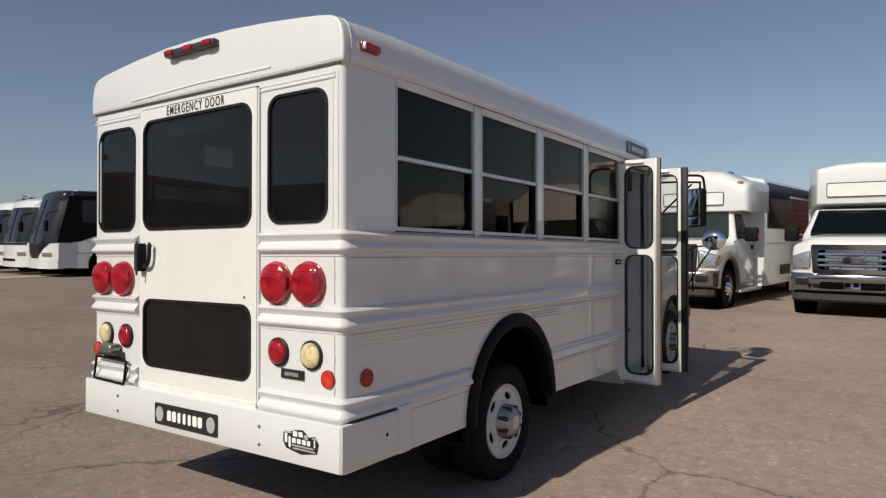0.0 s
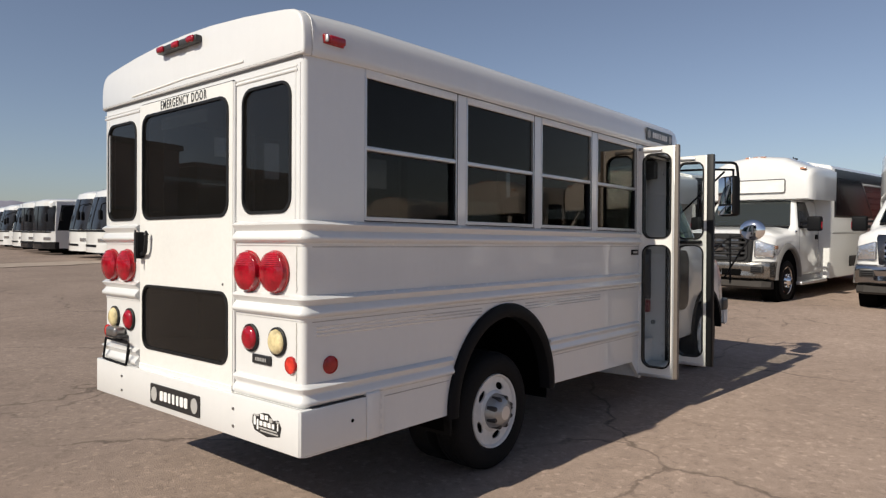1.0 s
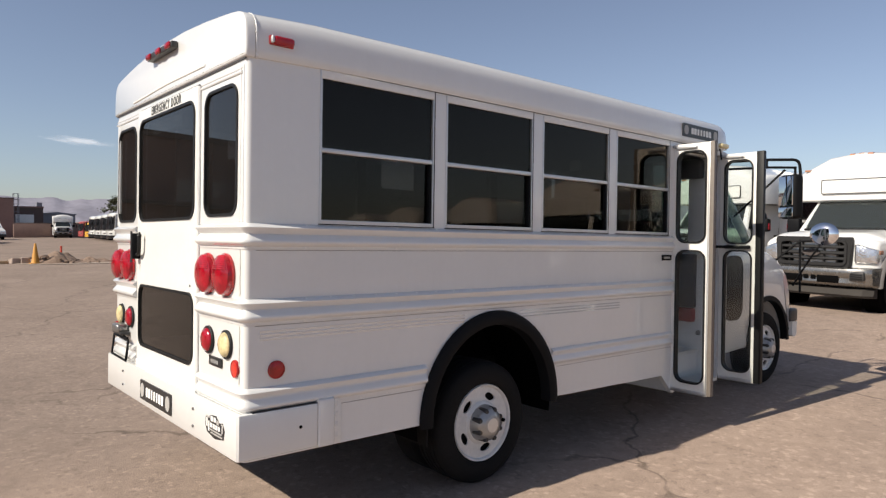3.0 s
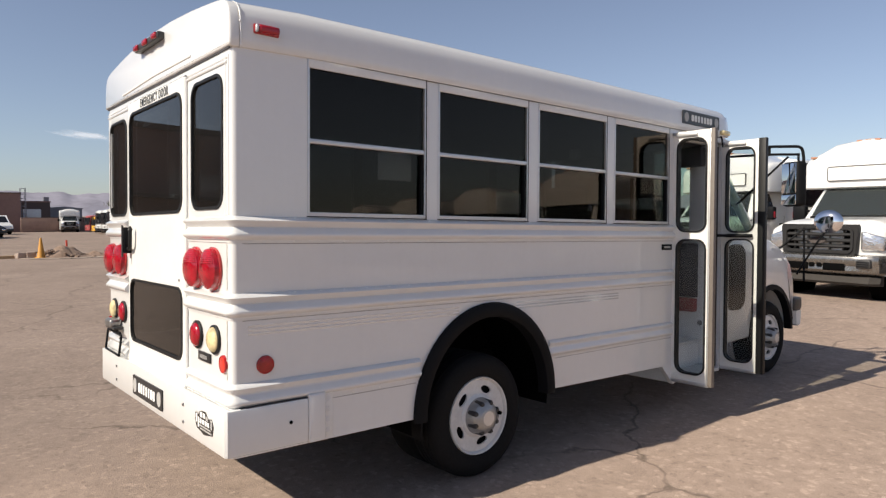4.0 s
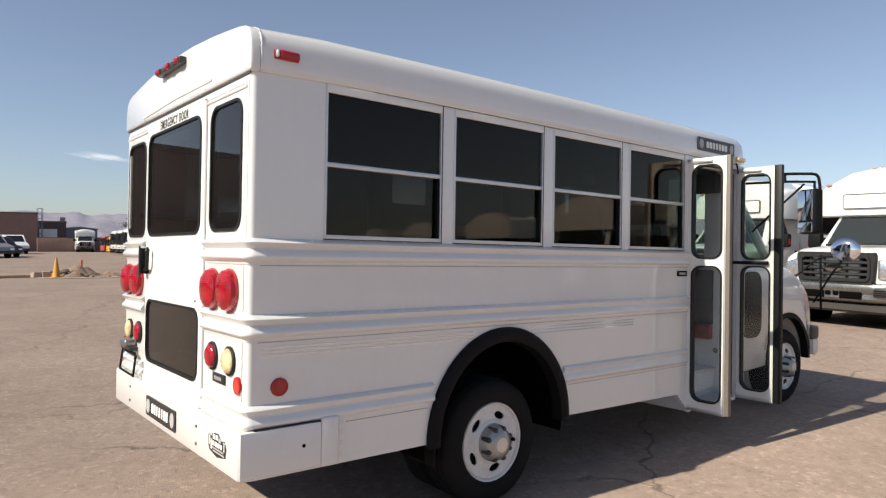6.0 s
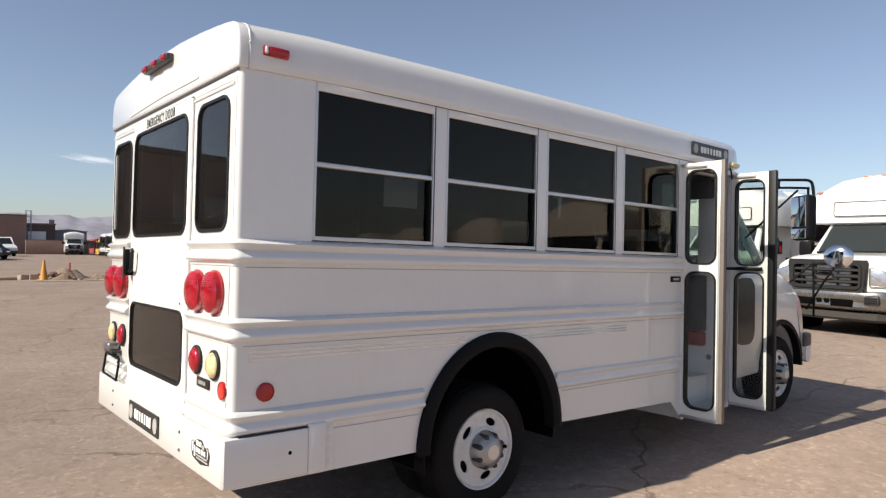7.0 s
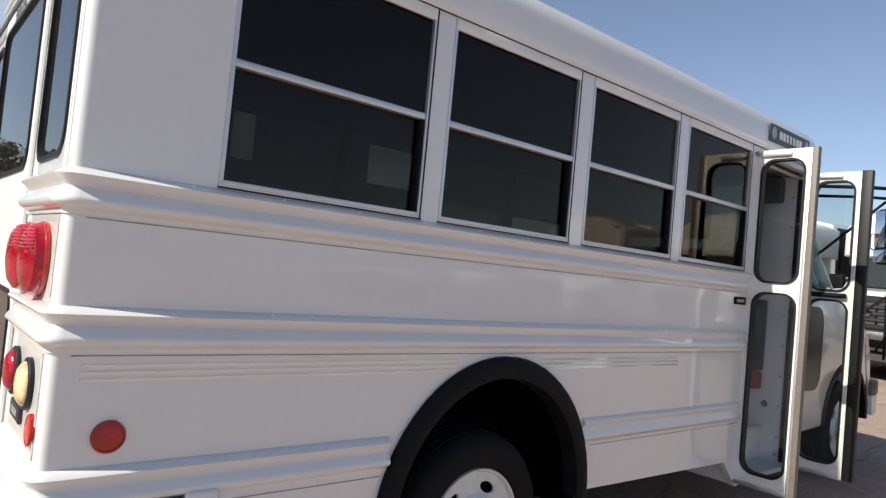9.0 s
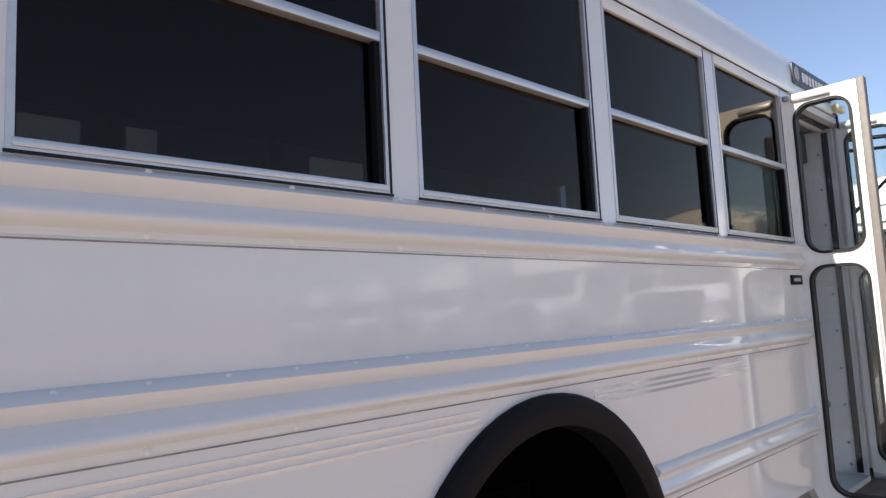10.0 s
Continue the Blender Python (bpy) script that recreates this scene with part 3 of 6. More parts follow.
def rail_profile(proud=1.0):
    return [(max(0.001, o * proud) if o > 0 else o, z) for o, z in [(-0.006, 0.002), (0.002, 0.002), (0.024, -0.012), (0.0285, -0.0165), (0.027, -0.021), (0.010, -0.036), (0.0055, -0.046), (0.010, -0.054), (0.026, -0.072),
            (0.0295, -0.081), (0.027, -0.089), (0.014, -0.098), (0.005, -0.103), (0.004, -0.115), (-0.006, -0.115)]]


def sweep(path, top, profile):
    """Sweeps (out, z) along plan points with normals."""
    return loft([[(p[0] + n[0] * o, p[1] + n[1] * o, top + z) for o, z in profile] for p, n in path])


def corner_path(x_in, y_end, right=True):
    path = [((x_in, 0.0), (0, -1))]
    for i in range(7):
        a = radians(-90 + 15 * i)
        c, s = math.cos(a), math.sin(a)
        if right:
            path.append(((-EDGE_R + EDGE_R * c, EDGE_R + EDGE_R * s), (c, s)))
        else:
            path.append(((LEFT + EDGE_R - EDGE_R * c, EDGE_R + EDGE_R * s), (-c, s)))
    side = 0.0 if right else LEFT
    path.append(((side, y_end), (1 if right else -1, 0)))
    return path


def badge(parent, x, y, z, w, h, bars, label, plane="y", way=-1):
    """Maker's plate: dark board with two discs and a row of plain bars."""
    def at(u, v, d0, d1, loop):
        return slab(plane, (y if plane == "y" else x) + way * d0, (y if plane == "y" else x) + way * d1, [((x if plane == "y" else y) + u + a, z + v + b) for a, b in loop])
    plate = part("maker_plate", at(0, 0, -0.002, 0.006, rrect(-w / 2, w / 2, -h / 2, h / 2, h * 0.08, 3)), PLATE, parent, label)
    for u in (-w * 0.41, w * 0.41):
        part("plate_disc", at(u, 0, 0.004, 0.009, [(h * 0.3 * math.cos(2 * math.pi * i / 20), h * 0.36 * math.sin(2 * math.pi * i / 20)) for i in range(20)]), BADGE_GREY, plate)
    n = bars
    for i in range(n):
        u = -w * 0.29 + w * 0.58 * (i + 0.5) / n
        bw = w * 0.58 / n * (0.40 - 0.12 * (i in (2, 3, 4)))
        part("plate_bar", at(u, 0, 0.004, 0.009, rrect(-bw, bw, -h * 0.24, h * 0.24, bw * 0.5, 2)), BADGE_WHITE, plate)
    return plate


STICKERS = ((0.76, 1.0, 2.02, 2.16), (1.19, 1.33, 1.89, 2.17), (2.16, 2.53, 1.89, 2.16))


def build_school_bus():
    bus = root("school_bus", RAKE, "small white school bus with open entrance door and tinted windows", "school bus")
    # --- side walls ---
    win_y = [(0.373, 1.085), (1.173, 1.893), (1.989, 2.695), (2.788, 3.490)]
    zb, zt = 1.505, 2.245
    arch_r, arch_y, arch_z, tall = 0.553, 1.577, 0.42, 1.045
    curve = [(y, arch_z + (z - arch_z) * tall) for y, z in arc(arch_y, arch_z, arch_r, 180, 0, 24)]
    outline = [(EDGE_R, 0.42)] + curve + [(3.43, 0.40), (3.585, 0.245), (3.605, 0.245), (3.605, 2.262), (EDGE_R, 2.262)]
    holes = [[(a, zb), (b, zb), (b, zt), (a, zt)] for a, b in win_y]
    side_wall = part("side_wall", slab("x", -0.035, 0.0, outline, holes), WHITE, bus, "glossy white riveted steel side with rub rails", angle=20)
    holes_l = holes + [[(3.6, zb), (4.3, zb), (4.3, zt), (3.6, zt)]]
    out_l = [(EDGE_R, 0.42)] + curve + [(4.45, 0.40), (4.45, 2.26), (EDGE_R, 2.26)]
    far_wall = part("side_wall", slab("x", LEFT, LEFT + 0.035, out_l, holes_l), WHITE, bus, "glossy white steel side", angle=20)
    # lower seam of the window belt and panel joints
    for z in (1.3725, 1.0295, 0.617):
        for a, b in (((0.05, 3.60),) if z > 1.02 else ((0.5, 1.02), (2.16, 3.60))):
            part("panel_seam", box(0.0, 0.0016, a, b, z - 0.0022, z + 0.0004), SEAM, side_wall)
    # bright metal strips under the middle rail, broken by the wheel arch
    for z in (1.002, 0.984, 0.966):
        for a, b, face in ((0.075, 1.33, 0.0019), (1.80, 2.85, 0.0011)):
            part("bright_strip", loft([[(x, y, z + d) for x, d in ((-0.001, -0.0042), (0.0022, -0.0042), (face, 0.0042), (-0.001, 0.0042))] for y in (a, b)]), STRIP, side_wall, "thin bright metal strip")
    # rivets
    rivet = turned([(-0.001, 0.0072), (0.0016, 0.0066), (0.0032, 0.004), (0.0038, 0.0)], "x", (0, 0, 0), 8)
    first = part("rivet", rivet, WHITE_TRIM, side_wall)
    spots = [(x, 0.301 + step * i, z) for x, z, step in ((0.0035, 1.3835, 0.267), (0.0035, 1.0405, 0.267), (0.0108, 1.486, 0.267), (0.0108, 1.1435, 0.1335), (0.0, 0.628, 0.163)) for i in range(25)]
    spots = [(x, y, z) for x, y, z in spots if y < 3.58 and math.hypot(y - arch_y, z - arch_z) > arch_r + 0.05 and not (z < 0.7 and y < 0.5)]
    first.location = spots[0]
    for spot in spots[1:]:
        o = first.copy()
        scene.collection.objects.link(o)
        o.location = spot
    # --- rear corners and wall ---
    for cx, a0, nm in ((-EDGE_R, -90, "r"), (LEFT + EDGE_R, 180, "l")):
        pts = arc(cx, EDGE_R, EDGE_R, a0, a0 + 90, 8) + [(cx, EDGE_R)]
        part("corner_post", slab("z", 0.42, 2.24, pts), WHITE, bus)
    left_w = rrect(-1.985, -1.603, 1.522, 2.122, 0.075, 6)
    right_w = rrect(-0.479, -0.091, 1.53, 2.136, 0.075, 6)
    main_w = rrect(-1.503, -0.590, 1.522, 2.130, 0.075, 6)
    low_w = rrect(-1.499, -0.593, 0.768, 1.138, 0.07, 6)
    rear = part("rear_wall", slab("y", 0.0, 0.035, [(LEFT + EDGE_R, 0.42), (-EDGE_R, 0.42), (-EDGE_R, 2.25), (LEFT + EDGE_R, 2.25)],
                                  [grow(left_w, -0.008), grow(right_w, -0.008), [(-1.53, 0.66), (-0.555, 0.66), (-0.555, 2.19), (-1.53, 2.19)]]), WHITE, bus, "glossy white steel rear", angle=20)
    for w, nm in ((left_w, "rear_window"), (right_w, "rear_window")):
        g = part(nm, slab("y", 0.004, 0.009, grow(w, -0.004)), TINT_REAR, bus, "tall dark tinted rear window with rubber seal")
        gasket(g, "y", -0.006, 0.03, w, 0.011)
    # raised edge beads beside the rear windows
    for x in (-0.028, -0.060, LEFT + 0.06, LEFT + 0.028):
        part("edge_bead", tube([(x, 0.001, 1.5), (x, 0.001, 2.2)], 0.005, 8), WHITE, rear)
    for a, b in ((-0.535, -0.045), (-2.03, -1.56)):
        part("edge_bead", tube([(a, 0.0, 2.172), (b, 0.0, 2.172)], 0.007, 8), WHITE, rear)
        part("edge_bead", tube([(a, 0.0, 2.19), (b, 0.0, 2.19)], 0.004, 8), WHITE, rear)
    door = part("emergency_door", slab("y", -0.010, 0.03, rrect(-1.538, -0.552, 0.652, 2.196, 0.012, 2), [grow(main_w, -0.008), grow(low_w, -0.008)]), WHITE_DOOR, bus, "white rear emergency door with two dark windows", angle=20)
    for w in (main_w, low_w):
        g = part("door_window", slab("y", -0.006, -0.001, grow(w, -0.004)), TINT_REAR, door, "dark tinted window with rounded corners")
    part("window_label", slab("y", 0.0008, 0.0022, rrect(-1.302, -0.812, 2.028, 2.096, 0.006, 2)), LABEL_FILM, door, "pale blank label behind the glass")
    gasket(door, "y", -0.016, 0.02, main_w, 0.011)
    gasket(door, "y", -0.016, 0.02, low_w, 0.011)
    part("door_gap", slab("y", -0.0006, -0.0003, rrect(-1.546, -0.544, 0.644, 2.204, 0.014, 2), [rrect(-1.537, -0.553, 0.653, 2.195, 0.012, 2)]), INNER_DARK, door)
    part("hinge_strip", tube([(-0.541, -0.006, 0.66), (-0.541, -0.006, 2.19)], 0.007, 8), WHITE, door)
    pair = [shift(text_mesh(w, 0.062, 0.0004, 1.28), scale=(0.73, 1, 1.12)) for w in ("EMERGENCY", "DOOR")]
    wide = [max(v.co.x for v in w.verts) - min(v.co.x for v in w.verts) for w in pair]
    start = -1.042 - (sum(wide) + 0.028) / 2
    for w, width in zip(pair, wide):
        shift(w, start + width / 2, -0.0120, 2.164)
        part("lettering", w, LETTER, door, "black capital letters", smooth=False)
        start += width + 0.028
    # handle: black box with a hooked bar
    lock = part("door_handle", box(-1.528, -1.476, -0.055, -0.008, 1.292, 1.448, 0.008), FLARE, door, "black latch box with hooked bar")
    part("handle_bar", tube(bend([(-1.478, -0.03, 1.318), (-1.425, -0.035, 1.322), (-1.402, -0.04, 1.37), (-1.400, -0.04, 1.435)], 0.04), 0.011), RUBBER, lock)
    part("handle_tip", turned([(0, 0.016), (0.022, 0.006), (0.026, 0)], "z", (-1.400, -0.04, 1.43), 10), RUBBER, lock)
    part("latch_pin", tube([(-1.49, -0.06, 1.27), (-1.49, -0.06, 1.46)], 0.006), GRILLE, lock)
    part("screw", turned([(0, 0.007), (-0.004, 0.006), (-0.005, 0)], "y", (-0.64, -0.010, 1.176), 10), NUT, door)
    # sill under the emergency door
    part("door_sill", sweep([((-1.54, 0.0), (0, -1)), ((-0.55, 0.0), (0, -1))], 0.70, [(-0.002, -0.06), (0.014, -0.058), (0.016, -0.03), (0.006, -0.026), (0.010, -0.012), (0.004, 0.0), (-0.002, 0.0)]), WHITE_TRIM, bus)
    # --- rub rails round both rear corners ---
    for top, name in ((1.492, "rub_rail"), (1.150, "rub_rail")):
        part(name, sweep(corner_path(-0.528, 3.60), top, rail_profile()), WHITE, bus, "white pressed-steel rub rail wrapping the corner", angle=50)
        part(name, sweep(corner_path(-1.56, 4.44, False), top, rail_profile()), WHITE, bus, angle=50)
    top = 0.748
    part("rub_rail", sweep(corner_path(-0.528, 1.045), top, rail_profile(0.85)), WHITE, bus, angle=50)
    # hand-laid sealant beads beside the corner
    for z0, z1 in ((0.765, 1.028), (1.165, 1.372)):
        bead = [(-0.047 + 0.004 * noise.noise((z0 + 0.013 * i, 3.1 * i, 0.5)), -0.001, z0 + (z1 - z0) * i / 14) for i in range(15)]
        part("sealant_bead", tube(bead, 0.0032, 6), SEALANT, bus, "thin uneven bead of grey-white sealant")

    part("rub_rail", sweep([((0, 2.10), (1, 0)), ((0, 3.60), (1, 0))], 0.738, rail_profile(0.7)), WHITE, bus, angle=50)
    part("rub_rail", sweep(corner_path(-1.56, 1.045, False), top, rail_profile()), WHITE, bus, angle=50)
    # --- roof ---
    half = [(0.009, 2.232), (0.014, 2.240), (0.015, 2.275), (0.014, 2.315), (0.009, 2.362), (-0.004, 2.402), (-0.028, 2.430), (-0.064, 2.447), (-0.13, 2.459), (-0.25, 2.473), (-0.46, 2.494), (-0.75, 2.514)]
    ring = half + [(MID, 2.519)] + [(2 * MID - x, z) for x, z in reversed(half)]
    sections = [(-0.015, -0.013, 0, 0), (-0.0135, -0.006, 0, 0), (-0.010, -0.002, 0, 0), (-0.003, 0.0, 0, 0), (0.034, 0.0, 0, 0), (0.036, 0.003, 0, 0), (0.042, 0.003, 0, 0), (0.044, 0.0, 0, 0),
                (0.36, 0.0, 0.009, 0.009), (1.2, 0.001, 0.013, 0.016), (2.4, 0.002, 0.014, 0.022), (3.6, 0.002, 0.014, 0.023),
                (4.30, 0.001, 0.013, 0.023), (4.37, -0.006, 0.012, 0.023), (4.43, -0.022, 0.012, 0.023), (4.465, -0.05, 0.012, 0.023), (4.485, -0.085, 0.012, 0.023), (4.49, -0.115, 0.012, 0.023)]
    roof = part("roof", loft([[(x, y, z + up + crown * smooth_step(2.26, 2.44, z)) for x, z in grow(ring, d)] for y, d, up, crown in sections]), WHITE, bus, "white domed steel roof", angle=40)
    part("roof_seam", box(-0.002, 0.0095, 0.36, 3.60, 2.2420, 2.2460), GRILLE, roof)
    part("cap_joint", loft([[(x, y, z) for x, z in grow(ring, 0.0012)] for y in (0.030, 0.0335)]), BADGE_GREY, roof)
    part("cap_bead", tube([(-1.62, -0.0145, 2.262), (MID, -0.0145, 2.278), (-0.45, -0.0145, 2.274)], 0.0065, 8), WHITE_TRIM, roof)
    part("cap_seam", box(LEFT + 0.01, -0.01, -0.006, -0.0002, 2.224, 2.231), INNER_DARK, roof)
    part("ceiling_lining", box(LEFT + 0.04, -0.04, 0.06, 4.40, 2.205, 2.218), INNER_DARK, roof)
    for z in (2.345, 2.245):
        part("roof_rivet", turned([(0, 0.008), (0.003, 0.006), (0.004, 0)], "x", (0.014, 0.038, z), 8), INNER, roof)
    # --- side windows ---
    for i, (a, b) in enumerate(win_y):
        win = part("side_window", slab("x", -0.022, 0.003, [(a - 0.004, zb - 0.004), (b + 0.004, zb - 0.004), (b + 0.004, zt + 0.004), (a - 0.004, zt + 0.004)],
                                       [[(a + 0.008, zb + 0.014), (b - 0.012, zb + 0.014), (b - 0.012, zt - 0.044), (a + 0.008, zt - 0.044)]]), ALU, bus, "split sash window with pale metal frame and dark tinted glass", smooth=False)
        part("window_header", box(-0.006, 0.0055, a + 0.002, b - 0.004, zt - 0.046, zt - 0.004, 0.003), WHITE_TRIM, win)
        part("upper_pane", box(-0.016, -0.011, a + 0.006, b - 0.010, 1.862, zt - 0.03), TINT, win)
        part("lower_pane", box(-0.03, -0.025, a + 0.006, b - 0.010, zb + 0.01, 1.87), TINT, win)
        part("meeting_rail", box(-0.028, 0.001, a + 0.006, b - 0.012, 1.845, 1.868, 0.003), ALU, win)
        part("sash_rail", box(-0.022, 0.0062, a + 0.004, b - 0.006, zb + 0.001, zb + 0.015, 0.002), ALU, win)
        part("sash_stile", box(-0.03, -0.004, b - 0.027, b - 0.012, zb + 0.012, 1.848), FLARE, win)
        part("sash_seal", box(-0.001, 0.0042, b - 0.003, b + 0.003, zb - 0.003, zt), RUBBER, win)
        part("sill_seal", box(-0.001, 0.0046, a - 0.006, b + 0.006, zb - 0.009, zb - 0.004), RUBBER, win)
        part("head_seal", box(-0.001, 0.0046, a, b, zt + 0.003, zt + 0.008), RUBBER, win)
    # Added pale translucent rectangle under the ceiling, its identity unknown.
    part("pale_rectangle", slab("y", 3.735, 3.738, rrect(-1.18, -1.05, 2.105, 2.204, 0.004, 2)), STICKER, bus, "small pale rectangle added under the ceiling")
    for i, (a, b) in enumerate(win_y + [(3.6, 4.3)]):
        win = part("side_window", slab("x", LEFT - 0.003, LEFT + 0.022, [(a - 0.004, zb - 0.004), (b + 0.004, zb - 0.004), (b + 0.004, zt + 0.004), (a - 0.004, zt + 0.004)],
                                       [[(a + 0.008, zb + 0.014), (b - 0.012, zb + 0.014), (b - 0.012, zt - 0.03), (a + 0.008, zt - 0.03)]]), ALU, bus, smooth=False)
        part("upper_pane", slab("x", LEFT + 0.012, LEFT + 0.017, [(a + 0.006, 1.862), (b - 0.010, 1.862), (b - 0.010, zt - 0.03), (a + 0.006, zt - 0.03)],
                                [[(p, u), (q, u), (q, v), (p, v)] for p, q, u, v in STICKERS if a < p < b]), TINT, win)
        part("meeting_rail", box(LEFT, LEFT + 0.028, a + 0.006, b - 0.012, 1.845, 1.868), ALU, win)
        part("lower_pane", box(LEFT + 0.024, LEFT + 0.029, a + 0.006, b - 0.010, zb + 0.01, 1.87), CAB_GLASS if i == 4 else CAR_GLASS if i in (0, 3) else TINT, win)
    for a, b, z0, z1 in STICKERS:
        part("window_sticker", slab("x", LEFT + 0.013, LEFT + 0.015, rrect(a, b, z0, z1, 0.004, 2)), STICKER, bus, "pale translucent sticker in the far window")
    # --- wheel arch ---
    prof = [(0.570, -0.004), (0.572, 0.012), (0.566, 0.024), (0.545, 0.034), (0.515, 0.036), (0.492, 0.026), (0.486, -0.004), (0.486, -0.05), (0.50, -0.05), (0.55, -0.01)]
    def ring_at(a, side=1, x0=0.0):
        t = radians(a)
        return [(x0 + side * x, arch_y + r * math.cos(t), arch_z + tall * r * math.sin(t)) for r, x in prof]
    flare = part("wheel_arch", loft([ring_at(-2 + 184 * i / 30) for i in range(31)]), FLARE, bus, "black plastic wheel arch flare")
    part("wheel_arch", loft([ring_at(-2 + 184 * i / 30, -1, LEFT) for i in range(31)]), FLARE, bus)
    # wheel wells, their deep shade put into a near-black colour
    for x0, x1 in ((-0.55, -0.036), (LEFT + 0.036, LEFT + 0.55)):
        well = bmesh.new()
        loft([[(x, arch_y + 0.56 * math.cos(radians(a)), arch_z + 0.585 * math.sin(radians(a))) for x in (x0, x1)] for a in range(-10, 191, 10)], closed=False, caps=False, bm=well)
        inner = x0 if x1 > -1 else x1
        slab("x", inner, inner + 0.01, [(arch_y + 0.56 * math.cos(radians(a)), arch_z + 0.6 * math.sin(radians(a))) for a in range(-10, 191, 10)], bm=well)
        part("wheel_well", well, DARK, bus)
    part("mud_flap", box(-0.28, -0.05, 1.10, 1.112, 0.27, 0.5, 0.004), TYRE, bus, "black rubber mud flap")
    part("mud_flap", box(LEFT + 0.06, LEFT + 0.36, 1.05, 1.062, 0.16, 0.5, 0.004), RUBBER, bus)
    wheel(bus, -0.055, 1.545, 0.336, 1, 0.365, True)
    wheel(bus, LEFT + 0.055, 1.545, 0.368, -1, 0.365, True)
    # --- underbody ---
    part("chassis", merge(box(-1.55, -1.45, 0.1, 5.9, 0.46, 0.62), box(-0.62, -0.52, 0.1, 5.9, 0.46, 0.62)), CHASSIS, bus)
    part("rear_axle", turned([(-1.75, 0.06), (-1.2, 0.06), (-1.1, 0.15), (-0.95, 0.15), (-0.85, 0.06), (-0.3, 0.06)], "x", (0, 1.545, 0.336), 16), CHASSIS, bus)
    part("under_floor", slab("z", 0.62, 0.70, [(LEFT + 0.05, 0.06), (-0.05, 0.06), (-0.05, 0.98), (-0.57, 0.98), (-0.57, 2.17), (-0.05, 2.17), (-0.05, 3.59), (-0.97, 3.59), (-0.97, 4.4), (LEFT + 0.05, 4.4), (LEFT + 0.05, 2.17), (LEFT + 0.57, 2.17), (LEFT + 0.57, 0.98), (LEFT + 0.05, 0.98)]), CHASSIS, bus)
    part("fuel_tank", box(-0.55, -0.1, 2.4, 3.3, 0.36, 0.6, 0.05), CHASSIS, bus)
    # --- bumper ---
    u_loop = [(LEFT - 0.03, 0.36), (LEFT - 0.03, -0.032), (LEFT - 0.02, -0.042), (0.02, -0.042), (0.030, -0.032), (0.030, 0.358), (0.0, 0.358), (0.0, -0.004), (LEFT, -0.004), (LEFT, 0.36)]
    bumper = part("bumper", loft([[(x, y, z) for x, y in grow(u_loop, d)] for z, d in ((0.436, -0.007), (0.439, -0.002), (0.444, 0.0), (0.636, 0.0), (0.641, -0.002), (0.644, -0.007))]), WHITE, bus, "white steel wrap-round rear bumper")
    part("bumper_top", box(LEFT - 0.015, 0.018, -0.035, 0.03, 0.628, 0.640), WHITE_TRIM, bumper)
    for x in (-1.70, -0.49):
        for z in (0.49, 0.575):
            part("bolt", turned([(0, 0.008), (-0.006, 0.007), (-0.008, 0)], "y", (x, -0.042, z), 10), HUB, bumper)
    part("bumper_gap", box(-0.002, 0.026, 0.03, 0.366, 0.642, 0.6462), INNER_DARK, bumper)
    part("bumper_end", box(0.0, 0.036, 0.361, 0.455, 0.428, 0.662, 0.012, seg=3), WHITE, bumper)
    part("bumper_flange", box(0.0, 0.008, 0.45, 0.505, 0.424, 0.652, 0.003), WHITE_TRIM, bumper)
    for z in (0.47, 0.52, 0.57, 0.62):
        part("flange_slot", box(0.006, 0.0092, 0.464, 0.486, z - 0.012, z + 0.012, 0.001), WHITE, bumper)
    part("bumper_hole", turned([(0, 0.009), (0.0012, 0.009), (0.0013, 0)], "x", (0.0302, 0.27, 0.545), 10), DARK, bumper)
    badge(bumper, -1.062, -0.043, 0.530, 0.53, 0.112, 7, "black maker's plate with two grey discs and pale bars")
    # dealer's sticker: plain shield and bars
    stick = part("sticker", slab("y", -0.0426, -0.0438, [(u + 0.028, v) for u, v in [(-0.352, 0.575), (-0.355, 0.535), (-0.335, 0.505), (-0.24, 0.488), (-0.14, 0.505), (-0.128, 0.548), (-0.15, 0.58), (-0.19, 0.572), (-0.225, 0.598), (-0.275, 0.594), (-0.31, 0.582)]]), PLATE, bumper, "black and silver dealer sticker with plain bars")
    for x0, x1, z0, z1 in ((-0.343, -0.326, 0.530, 0.572), (-0.318, -0.304, 0.512, 0.560), (-0.345, -0.300, 0.574, 0.582), (-0.290, -0.262, 0.564, 0.588), (-0.254, -0.228, 0.566, 0.588), (-0.220, -0.194, 0.560, 0.580),
                           (-0.296, -0.272, 0.534, 0.556), (-0.264, -0.240, 0.534, 0.556), (-0.232, -0.208, 0.534, 0.556), (-0.200, -0.180, 0.534, 0.556), (-0.300, -0.160, 0.520, 0.527), (-0.290, -0.150, 0.507, 0.514),
                           (-0.168, -0.140, 0.566, 0.574), (-0.158, -0.150, 0.530, 0.564)):
        part("sticker_bar", slab("y", -0.0436, -0.0446, rrect(x0 + 0.028, x1 + 0.028, z0, z1, 0.003, 2)), BADGE_WHITE if z1 - z0 > 0.021 else BADGE_GREY, stick)
    # --- rear lamps ---
    for x, z in ((-1.915, 1.246), (-1.707, 1.246), (-0.414, 1.252), (-0.199, 1.254)):
        round_lamp(bus, "warning_lamp", x, -0.006, z, 0.101, RED_LENS, "large round red warning lamp with moulded lens", 0.05, False, ribs=7)
